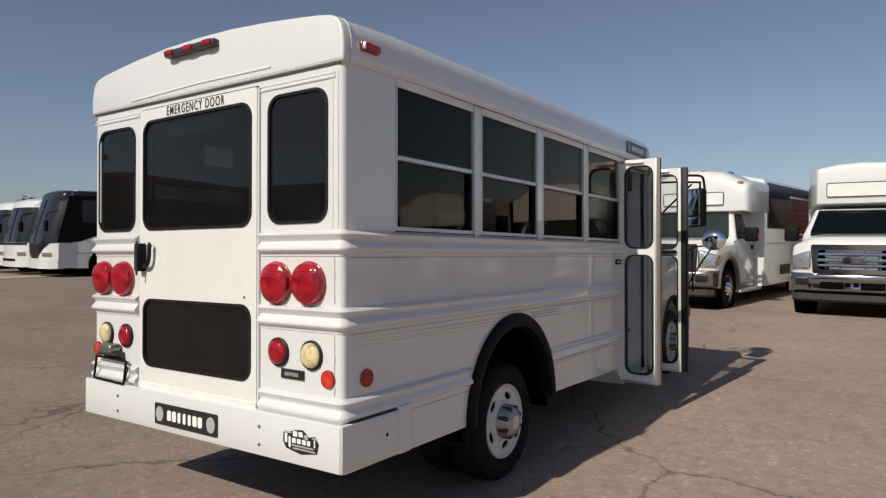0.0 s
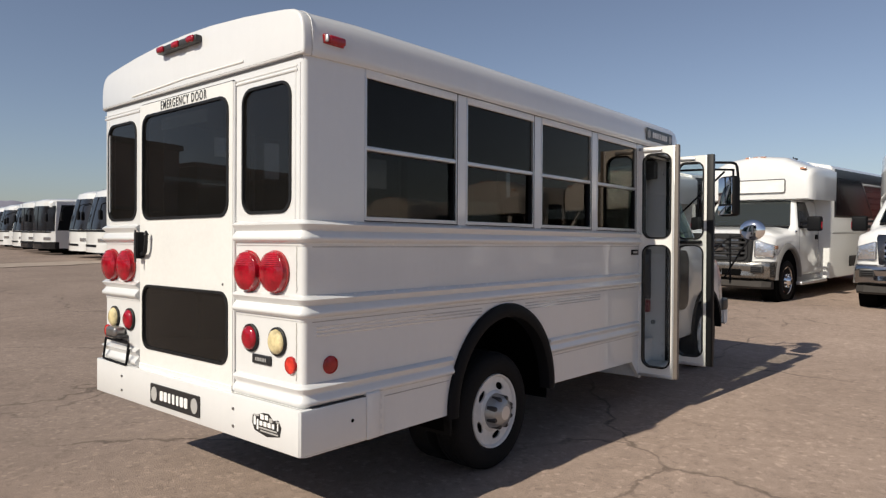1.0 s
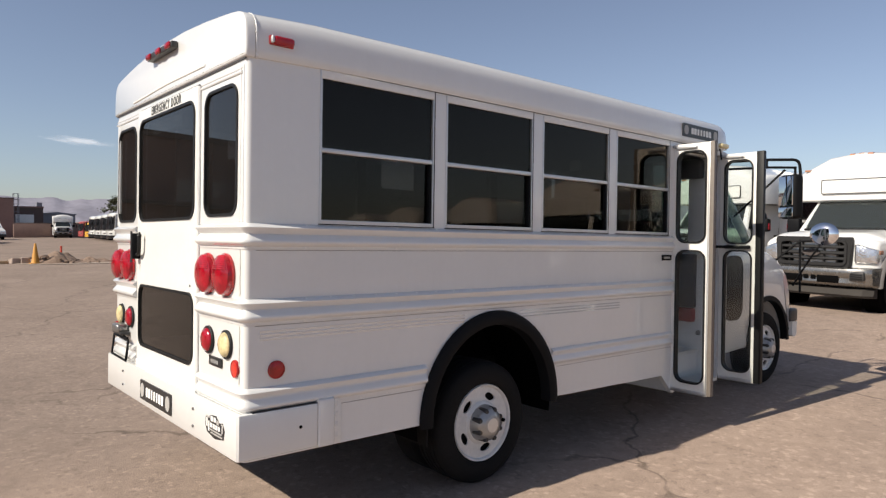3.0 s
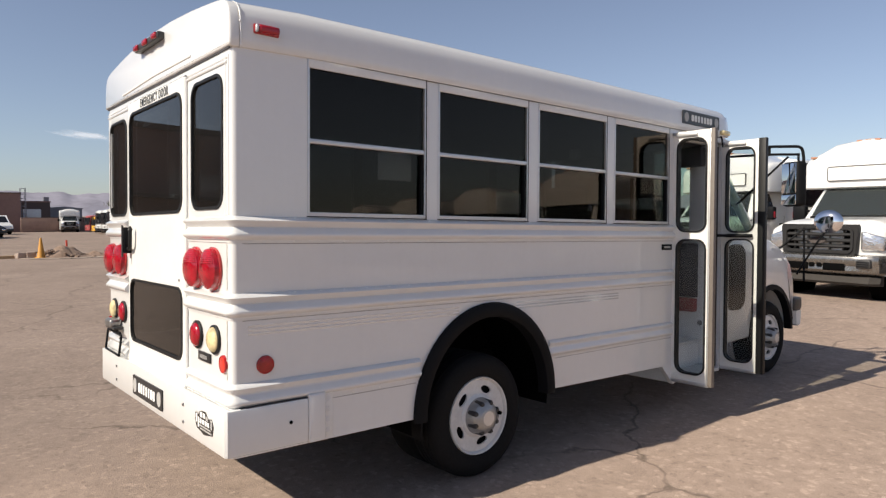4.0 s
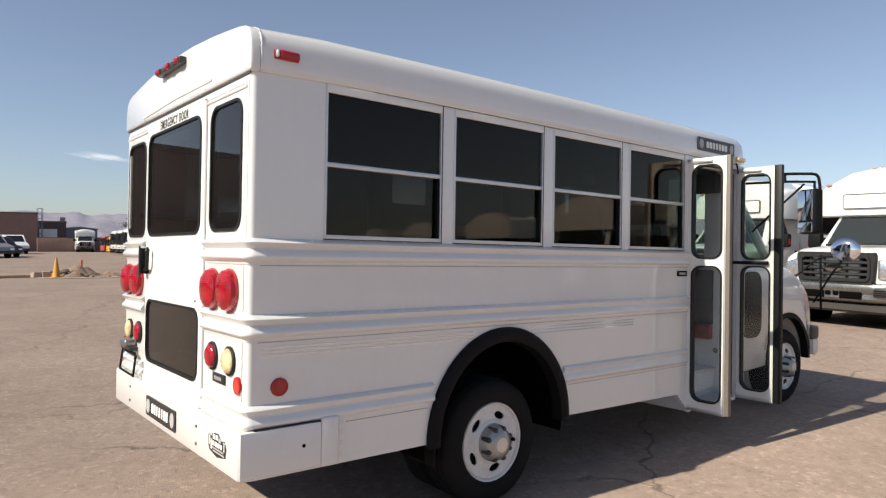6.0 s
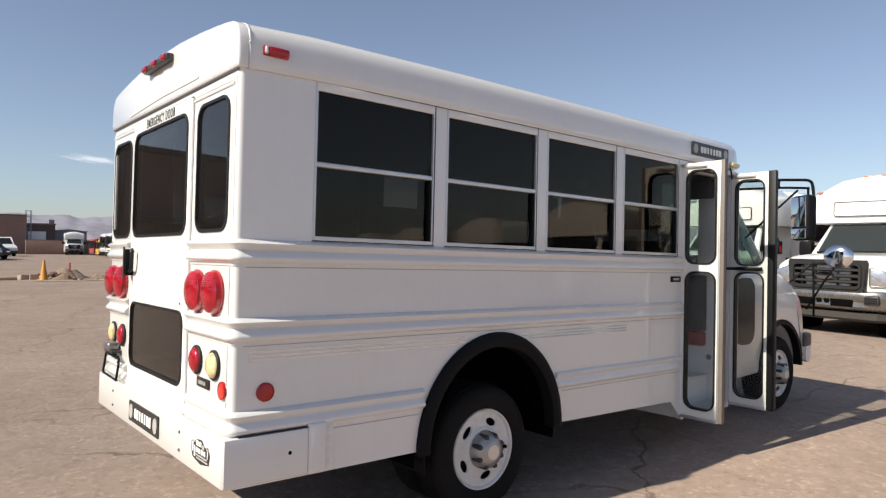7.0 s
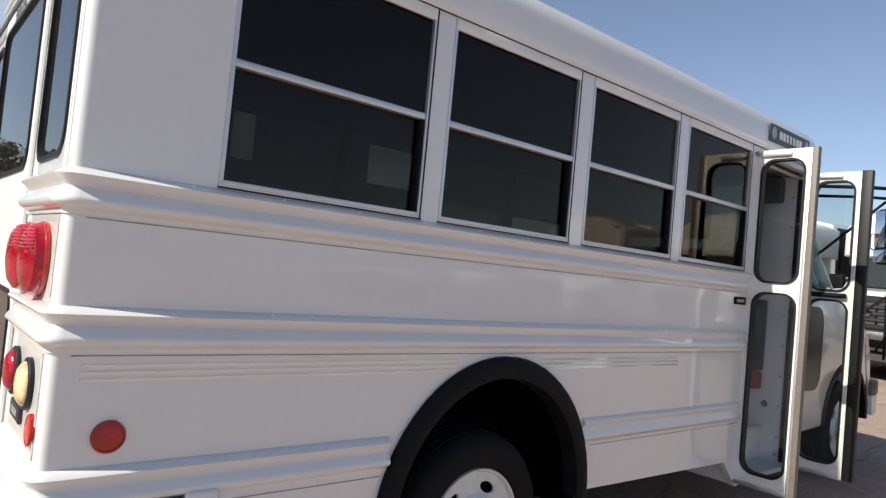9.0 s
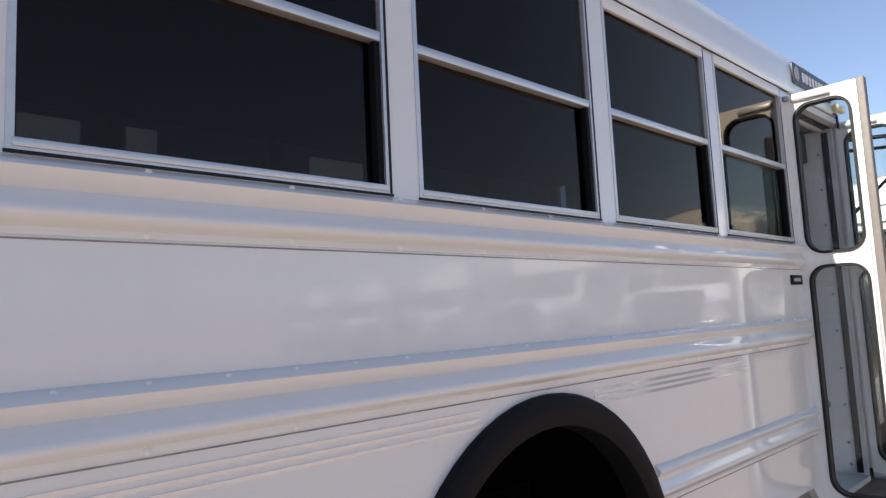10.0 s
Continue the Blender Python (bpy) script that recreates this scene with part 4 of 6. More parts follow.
    for x, z, m, lab in ((-0.402, 0.928, RED_LENS, "round red tail lamp with black rubber ring"), (-0.186, 0.929, CREAM_LENS, "round cream reversing lamp with black rubber ring"),
                         (-1.887, 0.918, CREAM_LENS, "round cream reversing lamp with black rubber ring"), (-1.684, 0.918, RED_LENS, "round red tail lamp with black rubber ring")):
        round_lamp(bus, "tail_lamp", x, -0.004, z, 0.068, m, lab, 0.03)
    for x, z in ((-0.083, 0.831), (-1.985, 0.822)):
        round_lamp(bus, "reflector", x, -0.002, z, 0.041, RED_BRIGHT, "small round orange-red reflector", 0.012, False)
    round_lamp(bus, "reflector", 0.001, 0.156, 0.823, 0.042, RED_DEEP, "round dark red side reflector", 0.012, False, 1, "x")
    part("lamp_plate", box(-0.382, -0.232, -0.010, 0.0, 0.810, 0.855, 0.004), PLATE, bus, "small black maker's tag")
    for i in range(7):
        part("tag_bar", box(-0.352 + 0.013 * i, -0.345 + 0.013 * i, -0.0115, -0.009, 0.824, 0.841), BADGE_GREY, bus)
    # marker lamp cluster on the roof cap
    bar = part("marker_lamp_bar", box(-1.25, -0.835, -0.052, -0.012, 2.440, 2.478, 0.008), GRILLE, bus, "dark grey lamp bar with three red marker lamps")
    for x in (-1.205, -1.042, -0.885):
        part("marker_lens", box(x - 0.036, x + 0.036, -0.066, -0.045, 2.442, 2.476, 0.012, seg=3), RED_LENS, bar)
    mk = part("side_marker", box(0.008, 0.024, 0.096, 0.216, 2.301, 2.344, 0.005), RED_DEEP, bus, "red side marker lamp on the roof edge")
    part("marker_lens", box(0.02, 0.046, 0.112, 0.212, 2.304, 2.341, 0.012, seg=3), RED_LENS, mk)
    part("marker_end", box(0.02, 0.042, 0.098, 0.113, 2.305, 2.340, 0.008), ALU, mk)
    # licence bracket and lamp
    br = part("plate_bracket", tube(bend([(-1.955, -0.03, 0.78), (-1.955, -0.045, 0.656), (-1.64, -0.045, 0.648), (-1.64, -0.03, 0.775), (-1.955, -0.03, 0.782)], 0.01), 0.007), FLARE, bus, "thin black licence plate bracket, empty")
    part("bracket_bar", tube([(-1.93, -0.03, 0.80), (-1.66, -0.03, 0.785)], 0.007), FLARE, br)
    part("bracket_clip", tube(bend([(-1.64, -0.04, 0.76), (-1.60, -0.04, 0.74), (-1.62, -0.04, 0.71), (-1.63, -0.04, 0.67)], 0.02), 0.004), FLARE, br)
    lamp = part("plate_lamp", box(-1.865, -1.73, -0.075, -0.002, 0.812, 0.868, 0.018, seg=3), HUB, bus, "small grey metal plate lamp")
    part("lamp_hood", box(-1.895, -1.70, -0.06, -0.0, 0.800, 0.822, 0.008), GRILLE, lamp)
    # tag on the side by the entrance
    tag = part("side_tag", box(0.0, 0.008, 3.40, 3.536, 1.302, 1.346, 0.004), FLARE, bus, "small dark tag with a grey bar")
    part("tag_bar", box(0.006, 0.0095, 3.425, 3.51, 1.316, 1.332), BADGE_GREY, tag)
    # roof side sign
    sign = badge(bus, 0.018, 3.93, 2.350, 0.57, 0.105, 7, "dark maker's plate on the roof side with pale bars", "x", 1)
    part("clearance_lamp", box(0.01, 0.05, 4.24, 4.37, 2.262, 2.302, 0.014, seg=3), CREAM_LENS, bus, "small cream clearance lamp")
    # --- entrance ---
    part("door_header", box(-0.2, 0.0, 3.605, 4.40, 2.205, 2.24), INNER, bus)
    part("header_trim", box(-0.11, -0.085, 3.63, 4.37, 2.188, 2.206, 0.004), WHITE_TRIM, bus)
    part("bulkhead", box(-1.95, -0.74, 4.44, 4.47, 1.77, 2.25, 0.01), INNER_DARK, bus, "dark bulkhead over the windscreen")
    part("door_post", box(-0.06, 0.0, 4.40, 4.47, 0.30, 2.235, 0.008), WHITE, bus)
    part("door_jamb", box(-0.034, 0.002, 3.598, 3.622, 0.25, 2.22), ALU, bus)
    for y, edge, wide in ((3.57, EDGE, 0.034), (4.345, RUBBER, 0.062)):
        up = rrect(0.034, 0.278, 1.442, 2.155, 0.075, 6)
        lo = rrect(0.034, 0.278, 0.352, 1.385, 0.075, 6)
        leaf = part("door_leaf", slab("y", y - 0.016, y + 0.016, rrect(-0.002, 0.306, 0.292, 2.212, 0.006, 2), [grow(up, -0.006), grow(lo, -0.006)]), WHITE_DOOR, bus, "white folding entrance door leaf, standing open", angle=20)
        for w in (up, lo):
            part("door_pane", slab("y", y - 0.002, y + 0.002, grow(w, -0.003)), CLEAR, leaf, "clear door pane")
            gasket(leaf, "y", y - 0.024, y + 0.024, w, 0.009)
        part("edge_rubber", box(0.304, 0.306 + wide, y - 0.022, y + 0.022, 0.278, 2.216, 0.006), edge, leaf)
        part("stile_strip", box(0.292, 0.310, y - 0.021, y - 0.012, 0.28, 2.21, 0.003), ALU if y < 4 else WHITE_DOOR, leaf)
        part("foot_plate", box(0.0, 0.306, y - 0.02, y + 0.02, 0.272, 0.30, 0.004), ALU, leaf)
        part("top_bracket", box(0.03, 0.20, y - 0.032, y - 0.015, 2.172, 2.196, 0.005), ALU, leaf)
        part("bracket_end", turned([(-0.02, 0.012), (0.0, 0.012)], "z", (0.012, y - 0.03, 2.205), 12), NUT, leaf)
    arm = part("door_arm", tube(bend([(-0.25, 4.1, 1.42), (0.02, 4.28, 1.415), (0.24, 4.30, 1.415)], 0.05), 0.012), FLARE, bus, "black door linkage arm")
    part("arm_clamp", box(0.05, 0.27, 4.295, 4.325, 1.40, 1.43, 0.008), FLARE, arm)
    part("arm_hook", tube(bend([(0.0, 4.28, 2.26), (0.03, 4.25, 2.24), (0.03, 4.27, 2.16)], 0.02), 0.007), FLARE, arm)
    # stepwell
    for z, below, x1 in ((0.27, 0.24, -0.03), (0.495, 0.27, -0.21), (0.73, 0.495, -0.46)):
        part("step", box(-0.95, x1, 3.62, 4.38, z - 0.03, z, 0.006), STEP, bus, "pale worn step tread")
        part("step_riser", box(x1 - 0.03, x1 - 0.012, 3.62, 4.38, below, z - 0.028), INNER, bus)
    part("stepwell_panel", box(-0.95, -0.035, 4.372, 4.392, 0.25, 1.30, 0.004), INNER, bus, "grey riveted stepwell panel")
    part("upper_panel", box(-0.325, -0.035, 4.372, 4.392, 1.30, 2.2, 0.004), INNER, bus)
    part("stepwell_side", box(-0.95, -0.04, 3.600, 3.618, 0.25, 1.45, 0.004), INNER, bus)
    part("door_seal", box(-0.089, -0.057, 4.360, 4.373, 0.28, 2.18, 0.004), RUBBER, bus, "black rubber door seal")
    for z in (0.319, 0.436, 0.643, 0.843, 1.05, 1.257, 1.65, 1.855, 2.06):
        part("panel_rivet", turned([(0, 0.008), (-0.003, 0.007), (-0.004, 0)], "y", (-0.117, 4.372, z), 8), NUT, bus)
    part("panel_bolt", turned([(0, 0.024), (-0.006, 0.022), (-0.008, 0.011), (-0.018, 0.010), (-0.019, 0)], "y", (-0.21, 4.372, 0.64), 12), NUT, bus)
    # interior floor and seats
    floor_loop = [(LEFT + 0.04, 0.05), (-0.04, 0.05), (-0.04, 0.98), (-0.57, 0.98), (-0.57, 2.17), (-0.04, 2.17), (-0.04, 3.6), (-0.95, 3.6), (-0.95, 4.4), (LEFT + 0.04, 4.4), (LEFT + 0.04, 2.17), (LEFT + 0.57, 2.17), (LEFT + 0.57, 0.98), (LEFT + 0.04, 0.98)]
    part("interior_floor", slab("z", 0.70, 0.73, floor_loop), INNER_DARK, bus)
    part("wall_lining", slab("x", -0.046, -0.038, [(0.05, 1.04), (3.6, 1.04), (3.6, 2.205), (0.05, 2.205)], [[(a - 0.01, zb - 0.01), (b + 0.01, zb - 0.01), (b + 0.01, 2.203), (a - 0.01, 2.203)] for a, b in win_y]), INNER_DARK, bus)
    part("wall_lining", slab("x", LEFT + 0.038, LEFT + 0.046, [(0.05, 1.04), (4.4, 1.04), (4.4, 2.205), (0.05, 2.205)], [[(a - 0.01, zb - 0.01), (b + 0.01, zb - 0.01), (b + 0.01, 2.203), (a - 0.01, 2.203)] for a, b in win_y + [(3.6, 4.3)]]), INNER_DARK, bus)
    for row in range(4):
        y = 0.42 + 0.74 * row
        for x0, x1 in ((-0.95, -0.12), (LEFT + 0.12, LEFT + 0.95)):
            seat = part("passenger_seat", box(x0, x1, y + 0.1, y + 0.52, 1.02, 1.16, 0.04, seg=3), SEAT, bus, "dark vinyl bench seat")
            back = box(x0, x1, y, y + 0.11, 1.05, 1.55, 0.04, seg=3)
            part("backrest", back, SEAT, seat)
            part("seat_leg", box(x0 + 0.1, x0 + 0.14, y + 0.1, y + 0.45, 0.73, 1.03), CHASSIS, seat)
    part("overhead_box", box(-0.40, -0.17, 4.28, 4.37, 2.02, 2.19, 0.015), INNER_DARK, bus, "dark box over the door")
    part("barrier", box(-0.95, -0.10, 3.46, 3.50, 0.95, 1.62, 0.02), SEAT, bus)
    part("driver_seat", merge(box(-1.85, -1.35, 4.15, 4.28, 1.0, 1.9, 0.05, seg=3), box(-1.85, -1.35, 4.2, 4.7, 0.95, 1.1, 0.05, seg=3)), SEAT, bus)
    part("red_box", box(-0.45, -0.228, 4.30, 4.37, 0.735, 0.86, 0.02), SEAT_RED, bus, "dark red box beside the step")
    part("heater_panel", box(-0.47, -0.228, 4.33, 4.37, 0.865, 1.345, 0.01), SEAT, bus)
    # --- van cab ---
    low = ([(4.47, 0.42), (5.08, 0.44)] + arc(5.52, 0.46, 0.44, 180, 0, 16)
           + [(6.0, 0.52), (6.05, 0.58), (6.05, 0.80), (6.02, 1.0), (5.95, 1.14), (5.84, 1.235), (5.68, 1.315), (5.48, 1.385), (5.28, 1.415), (4.47, 1.44)])
    cab = part("cab", loft([[(x, y, z) for y, z in grow(low, d)] for x, d in ((-1.99, -0.05), (-1.975, -0.022), (-1.94, -0.004), (-1.88, 0.0), (-0.19, 0.0), (-0.13, -0.004), (-0.095, -0.022), (-0.08, -0.05))]), WHITE, bus, "white van cab with sloping bonnet", angle=50)
    part("cab_arch", loft([[(-0.085 + x, 5.52 + r * math.cos(radians(a)), 0.46 + r * math.sin(radians(a))) for r, x in ((0.475, -0.01), (0.475, 0.006), (0.43, 0.008), (0.425, -0.06))] for a in range(0, 181, 10)]), FLARE, cab)
    shield = [(-1.86, 1.40), (-0.21, 1.40), (-0.36, 2.2), (-1.71, 2.2)]
    ws = bmesh.new()
    for a, b in ((0.0, 0.012),):
        vs = [ws.verts.new((x, 5.26 - (z - 1.40) * 0.82 + d, z)) for d in (a, b) for x, z in shield]
        for f in ((0, 1, 2, 3), (7, 6, 5, 4), (0, 4, 5, 1), (1, 5, 6, 2), (2, 6, 7, 3), (3, 7, 4, 0)):
            ws.faces.new([vs[i] for i in f])
    part("windscreen", ws, CAB_GLASS, cab)
    for s in (0, 1):
        def mx(x):
            return x if not s else 2 * MID - x
        part("pillar", tube([(mx(-0.15), 5.28, 1.37), (mx(-0.22), 4.95, 1.80), (mx(-0.32), 4.62, 2.22)], 0.045, 10), WHITE, cab)
        part("cab_window", loft([[(mx(-0.10) + d, 4.52, 1.42), (mx(-0.10) + d, 5.16, 1.42), (mx(-0.22) + d, 4.66, 2.18), (mx(-0.22) + d, 4.52, 2.18)] for d in (0.0, 0.01)]), CAB_GLASS, cab)
        part("headlamp", box(mx(-0.32) - 0.15, mx(-0.32) + 0.15, 6.04, 6.105, 0.86, 1.02, 0.03, seg=3), CHROME, cab)
    part("cab_panel_window", slab("x", -0.082, -0.066, rrect(4.57, 4.92, 0.74, 1.335, 0.12, 6)), COACH_DARK, cab, "narrow dark lower window")
    part("dashboard", box(-1.9, -0.2, 4.72, 5.2, 1.15, 1.38, 0.05), INNER_DARK, cab)
    part("cab_ceiling", box(-1.95, -0.12, 4.45, 4.62, 2.20, 2.30, 0.02), WHITE, cab)
    part("front_bumper", loft([[(x, y, z) for z, y in ((0.50, 6.06), (0.48, 6.10), (0.50, 6.16), (0.62, 6.175), (0.64, 6.17), (0.64, 6.05))] for x in (-2.0, -1.96, -0.11, -0.07)]), WHITE_TRIM, cab, "pale front bumper with dark top")
    part("bumper_cap", box(-2.0, -0.06, 5.98, 6.18, 0.64, 0.78, 0.03, seg=3), GRILLE, cab)
    part("grille", box(-1.5, -0.57, 6.07, 6.115, 0.84, 1.05, 0.01), GRILLE, cab)
    wheel(bus, -0.115, 5.52, 0.412, 1, 0.355)
    wheel(bus, LEFT + 0.115, 5.52, 0.442, -1, 0.355)
    # --- mirrors ---
    arms = part("mirror_arm", tube(bend([(-0.20, 4.72, 2.20), (0.12, 5.0, 2.22), (0.325, 5.13, 2.215), (0.34, 5.13, 2.10), (0.34, 5.13, 2.04)], 0.05), 0.013), FLARE, bus, "black tubular mirror bracket")
    part("arm_rod", tube(bend([(-0.20, 4.72, 2.13), (0.12, 5.0, 2.15), (0.305, 5.13, 2.145)], 0.05), 0.011), FLARE, arms)
    part("arm_rod", tube([(0.10, 4.99, 2.22), (0.10, 4.99, 2.14)], 0.011), FLARE, arms)
    part("arm_rod", tube([(-0.18, 4.95, 1.70), (0.22, 5.10, 2.13)], 0.010), FLARE, arms)
    part("arm_rod", tube([(0.295, 5.13, 2.15), (0.295, 5.13, 2.05)], 0.011), FLARE, arms)
    def to_driver(bm):
        bmesh.ops.rotate(bm, verts=bm.verts, cent=(0.25, 5.15, 1.9), matrix=Matrix.Rotation(radians(-28), 3, "Z"))
        return bm
    house = part("wing_mirror", to_driver(box(0.145, 0.355, 5.10, 5.21, 1.68, 2.085, 0.035, seg=3)), FLARE, bus, "black rectangular wing mirror")
    part("mirror_glass", to_driver(box(0.162, 0.338, 5.092, 5.104, 1.80, 2.068, 0.004)), MIRROR, house)
    part("mirror_glass", to_driver(box(0.162, 0.338, 5.092, 5.104, 1.695, 1.785, 0.004)), MIRROR, house)
    ball = turned([(-0.045, 0.0), (-0.043, 0.05), (-0.032, 0.10), (-0.010, 0.128), (0.0, 0.135), (0.012, 0.132), (0.02, 0.10), (0.022, 0)], "y", (0.25, 5.97, 1.555), 36)
    for v in ball.verts:
        v.co.z = 1.555 + (v.co.z - 1.555) * 0.86
    cm = part("crossview_mirror", ball, CHROME, bus, "domed chrome crossview mirror on a rod")
    part("mirror_rod", tube(bend([(0.24, 6.0, 1.50), (0.10, 6.02, 1.30), (-0.06, 6.02, 1.02)], 0.05), 0.010), FLARE, cm)
    part("mirror_rod", tube(bend([(0.24, 6.0, 1.50), (0.0, 6.0, 1.48), (-0.28, 5.9, 1.2)], 0.05), 0.010), FLARE, cm)
    part("mirror_rod", tube([(-0.02, 6.08, 1.50), (-0.02, 6.10, 0.95)], 0.011), FLARE, cm)
    return bus


build_school_bus()


# ---- shuttle buses ----
def lorry_wheel(parent, x, y, z, side, r=0.405, dual=False):
    """Truck wheel with a chrome cover and a ring of nuts, turning about x."""
    s = side
    def ax(profile):
        return [(x + s * h, q) for h, q in profile]
    w = part("wheel", turned(ax([(-0.01, 0.265), (0.012, 0.29), (0.02, 0.33), (0.008, 0.375), (-0.03, r - 0.006), (-0.06, r), (-0.18, r), (-0.21, 0.37), (-0.21, 0.27)]), "x", (0, y, z), 36), TYRE, parent, "black truck tyre")
    part("rim", turned(ax([(-0.02, 0.268), (0.004, 0.272), (0.0, 0.255), (-0.03, 0.245), (-0.05, 0.22), (-0.03, 0.15), (0.02, 0.11), (0.06, 0.075), (0.085, 0.06), (0.09, 0.0)]), "x", (0, y, z), 36), CHROME, w, "polished wheel cover")
    for i in range(10):
        a = 2 * math.pi * i / 10
        part("wheel_nut", turned(ax([(-0.02, 0.016), (0.035, 0.016), (0.045, 0.0)]), "x", (0, y + 0.13 * math.cos(a), z + 0.13 * math.sin(a)), 6), CHROME, w)
    if dual:
        part("inner_tyre", turned(ax([(-0.24, 0.27), (-0.26, r), (-0.4, r), (-0.42, 0.27)]), "x", (0, y, z), 28), TYRE, w)
    return w


def body_section(y, half, z0, z1, crown, r, n=5):
    """Upright rounded section of a bus body at y."""
    pts = [(-half, y, z0), (half, y, z0), (half, y, z1 - r)]
    for i in range(1, n + 1):
        a = radians(90 * i / n)
        pts.append((half - r + r * math.cos(a), y, z1 - r + r * math.sin(a)))
    pts.append((half * 0.5, y, z1 + crown * 0.75))
    pts.append((0, y, z1 + crown))
    pts.append((-half * 0.5, y, z1 + crown * 0.75))
    for i in range(n, 0, -1):
        a = radians(90 * i / n)
        pts.append((-half + r - r * math.cos(a), y, z1 - r + r * math.sin(a)))
    pts.append((-half, y, z1 - r))
    return pts


def shape_cab(bm):
    """Rounds the nose in plan, drops the wings below the bonnet and leans the cab sides in."""
    for v in bm.verts:
        x, y, z = v.co
        q = abs(x)
        if y < 1.5:
            z -= 0.12 * smooth_step(0.62, 1.0, q) * smooth_step(1.0, 1.3, z)
        y += 0.17 * min(1.1, q) ** 3 * smooth_step(0.7, 0.1, y)
        if z > 1.46:
            x *= 1 - 0.19 * (z - 1.46) / 0.58
        v.co = (x, y, z)
    return bm


def build_shuttle_bus(m, chrome_face, label, length=9.0, red=False, sign=True):
    """Cutaway shuttle bus; front bumper at y = 0, nose towards -y."""
    bus = root("shuttle_bus", m, label, "shuttle bus", "parked shuttle buses")
    hb = 1.08 if chrome_face else 1.16
    y0 = 2.96
    lift = 0.06 if chrome_face else 0.0
    body = part("body", loft([body_section(y, h, 0.36, zt, cr, r) for y, h, zt, cr, r in ((y0, hb - 0.02, 2.76, 0.13, 0.12), (y0 + 0.03, hb, 2.78, 0.14, 0.10), (length - 0.05, hb, 2.78, 0.14, 0.10), (length, hb - 0.04, 2.74, 0.12, 0.12))]), WHITE, bus, "white fibreglass bus body", angle=40)
    if chrome_face:
        cap = ((1.70, 0.74, 2.16, 2.80, 0.06, 0.05), (1.71, 0.76, 2.14, 2.83, 0.07, 0.05), (1.75, 0.78, 2.13, 2.86, 0.08, 0.06), (2.0, 0.88, 2.09, 2.88, 0.09, 0.07), (2.4, 0.98, 2.04, 2.88, 0.1, 0.09), (2.8, 1.05, 2.0, 2.86, 0.11, 0.12), (3.3, 1.09, 1.97, 2.80, 0.13, 0.14))
    else:
        cap = ((1.72, 1.02, 2.07, 2.42, 0.20, 0.10), (1.73, 1.09, 2.035, 2.50, 0.25, 0.11), (1.765, 1.13, 2.02, 2.575, 0.30, 0.12), (1.86, 1.155, 2.01, 2.64, 0.31, 0.12), (2.02, 1.165, 2.01, 2.68, 0.30, 0.12),
               (2.3, 1.17, 2.01, 2.70, 0.28, 0.12), (2.7, 1.175, 2.01, 2.71, 0.25, 0.12), (3.2, 1.175, 2.01, 2.72, 0.22, 0.12))
    dome = part("front_cap", loft([body_section(*q) for q in cap]), WHITE, bus, "white tapered cap over the cab" if chrome_face else "white domed cap over the cab", angle=40)
    if sign:
        wide, low, front = (0.58, 2.28, 1.685) if chrome_face else (0.655, 2.17, 1.705)
        sign_loop = rrect(-wide, wide, low, low + 0.26, 0.03, 3)
        part("sign_frame", slab("y", front - 0.02, front + 0.05, grow(sign_loop, 0.014), [sign_loop]), GRILLE, dome)
        part("sign_panel", slab("y", front - 0.012, front + 0.05, sign_loop), WHITE_TRIM, dome)
    for x in (-0.16, 0.0, 0.16):
        part("cap_lamp", box(x - 0.05, x + 0.05, 1.84, 1.92, 2.905 + 0.004 * (x == 0), 2.945 + 0.004 * (x == 0), 0.012), AMBER, dome)
    for x in (-0.98, 0.98):
        q = x * (0.72 if chrome_face else 1.0)
        part("cap_lamp", box(q - 0.055, q + 0.055, 1.75, 1.83, 2.625 + 0.22 * chrome_face, 2.665 + 0.22 * chrome_face, 0.012), AMBER, dome)
    part("roof_antenna", merge(box(0.5, 0.60, 2.5, 2.58, 2.88, 2.93, 0.01), tube([(0.52, 2.55, 2.92), (0.52, 2.55, 2.96)], 0.010, 6)), FLARE, dome)
    # cab and nose
    nose = [(0.20, 0.62), (0.16, 0.80), (0.15, 1.25), (0.17, 1.33 + lift * 0.4), (0.30, 1.385 + lift), (0.9, 1.425 + lift), (1.38, 1.45 + lift), (1.50, 1.465 + lift), (1.86, 2.03), (3.10, 2.03), (3.10, 0.5), (1.42, 0.5)]
    arch = arc(0.98, 0.45, 0.58, 0, 180, 16)
    shape = list(reversed(nose[:10])) + [(0.34, 0.56)] + [p for p in reversed(arch)] + [(1.62, 0.45), (3.10, 0.45)]
    if sum((shape[i - 1][0] * shape[i][1] - shape[i][0] * shape[i - 1][1]) for i in range(len(shape))) < 0:
        shape.reverse()
    half = ((0.0, 0.0), (0.3, 0.0), (0.6, 0.0), (0.7, 0.0), (0.8, 0.0), (0.87, 0.0), (0.92, -0.004), (0.96, -0.014), (0.985, -0.03), (1.0, -0.06))
    slices = [(-x, d) for x, d in reversed(half)] + list(half[1:])
    cab = part("cab", shape_cab(loft([[(x, y, z) for y, z in grow(shape, d)] for x, d in slices])), WHITE, bus, "white truck cab with high bonnet", angle=45)
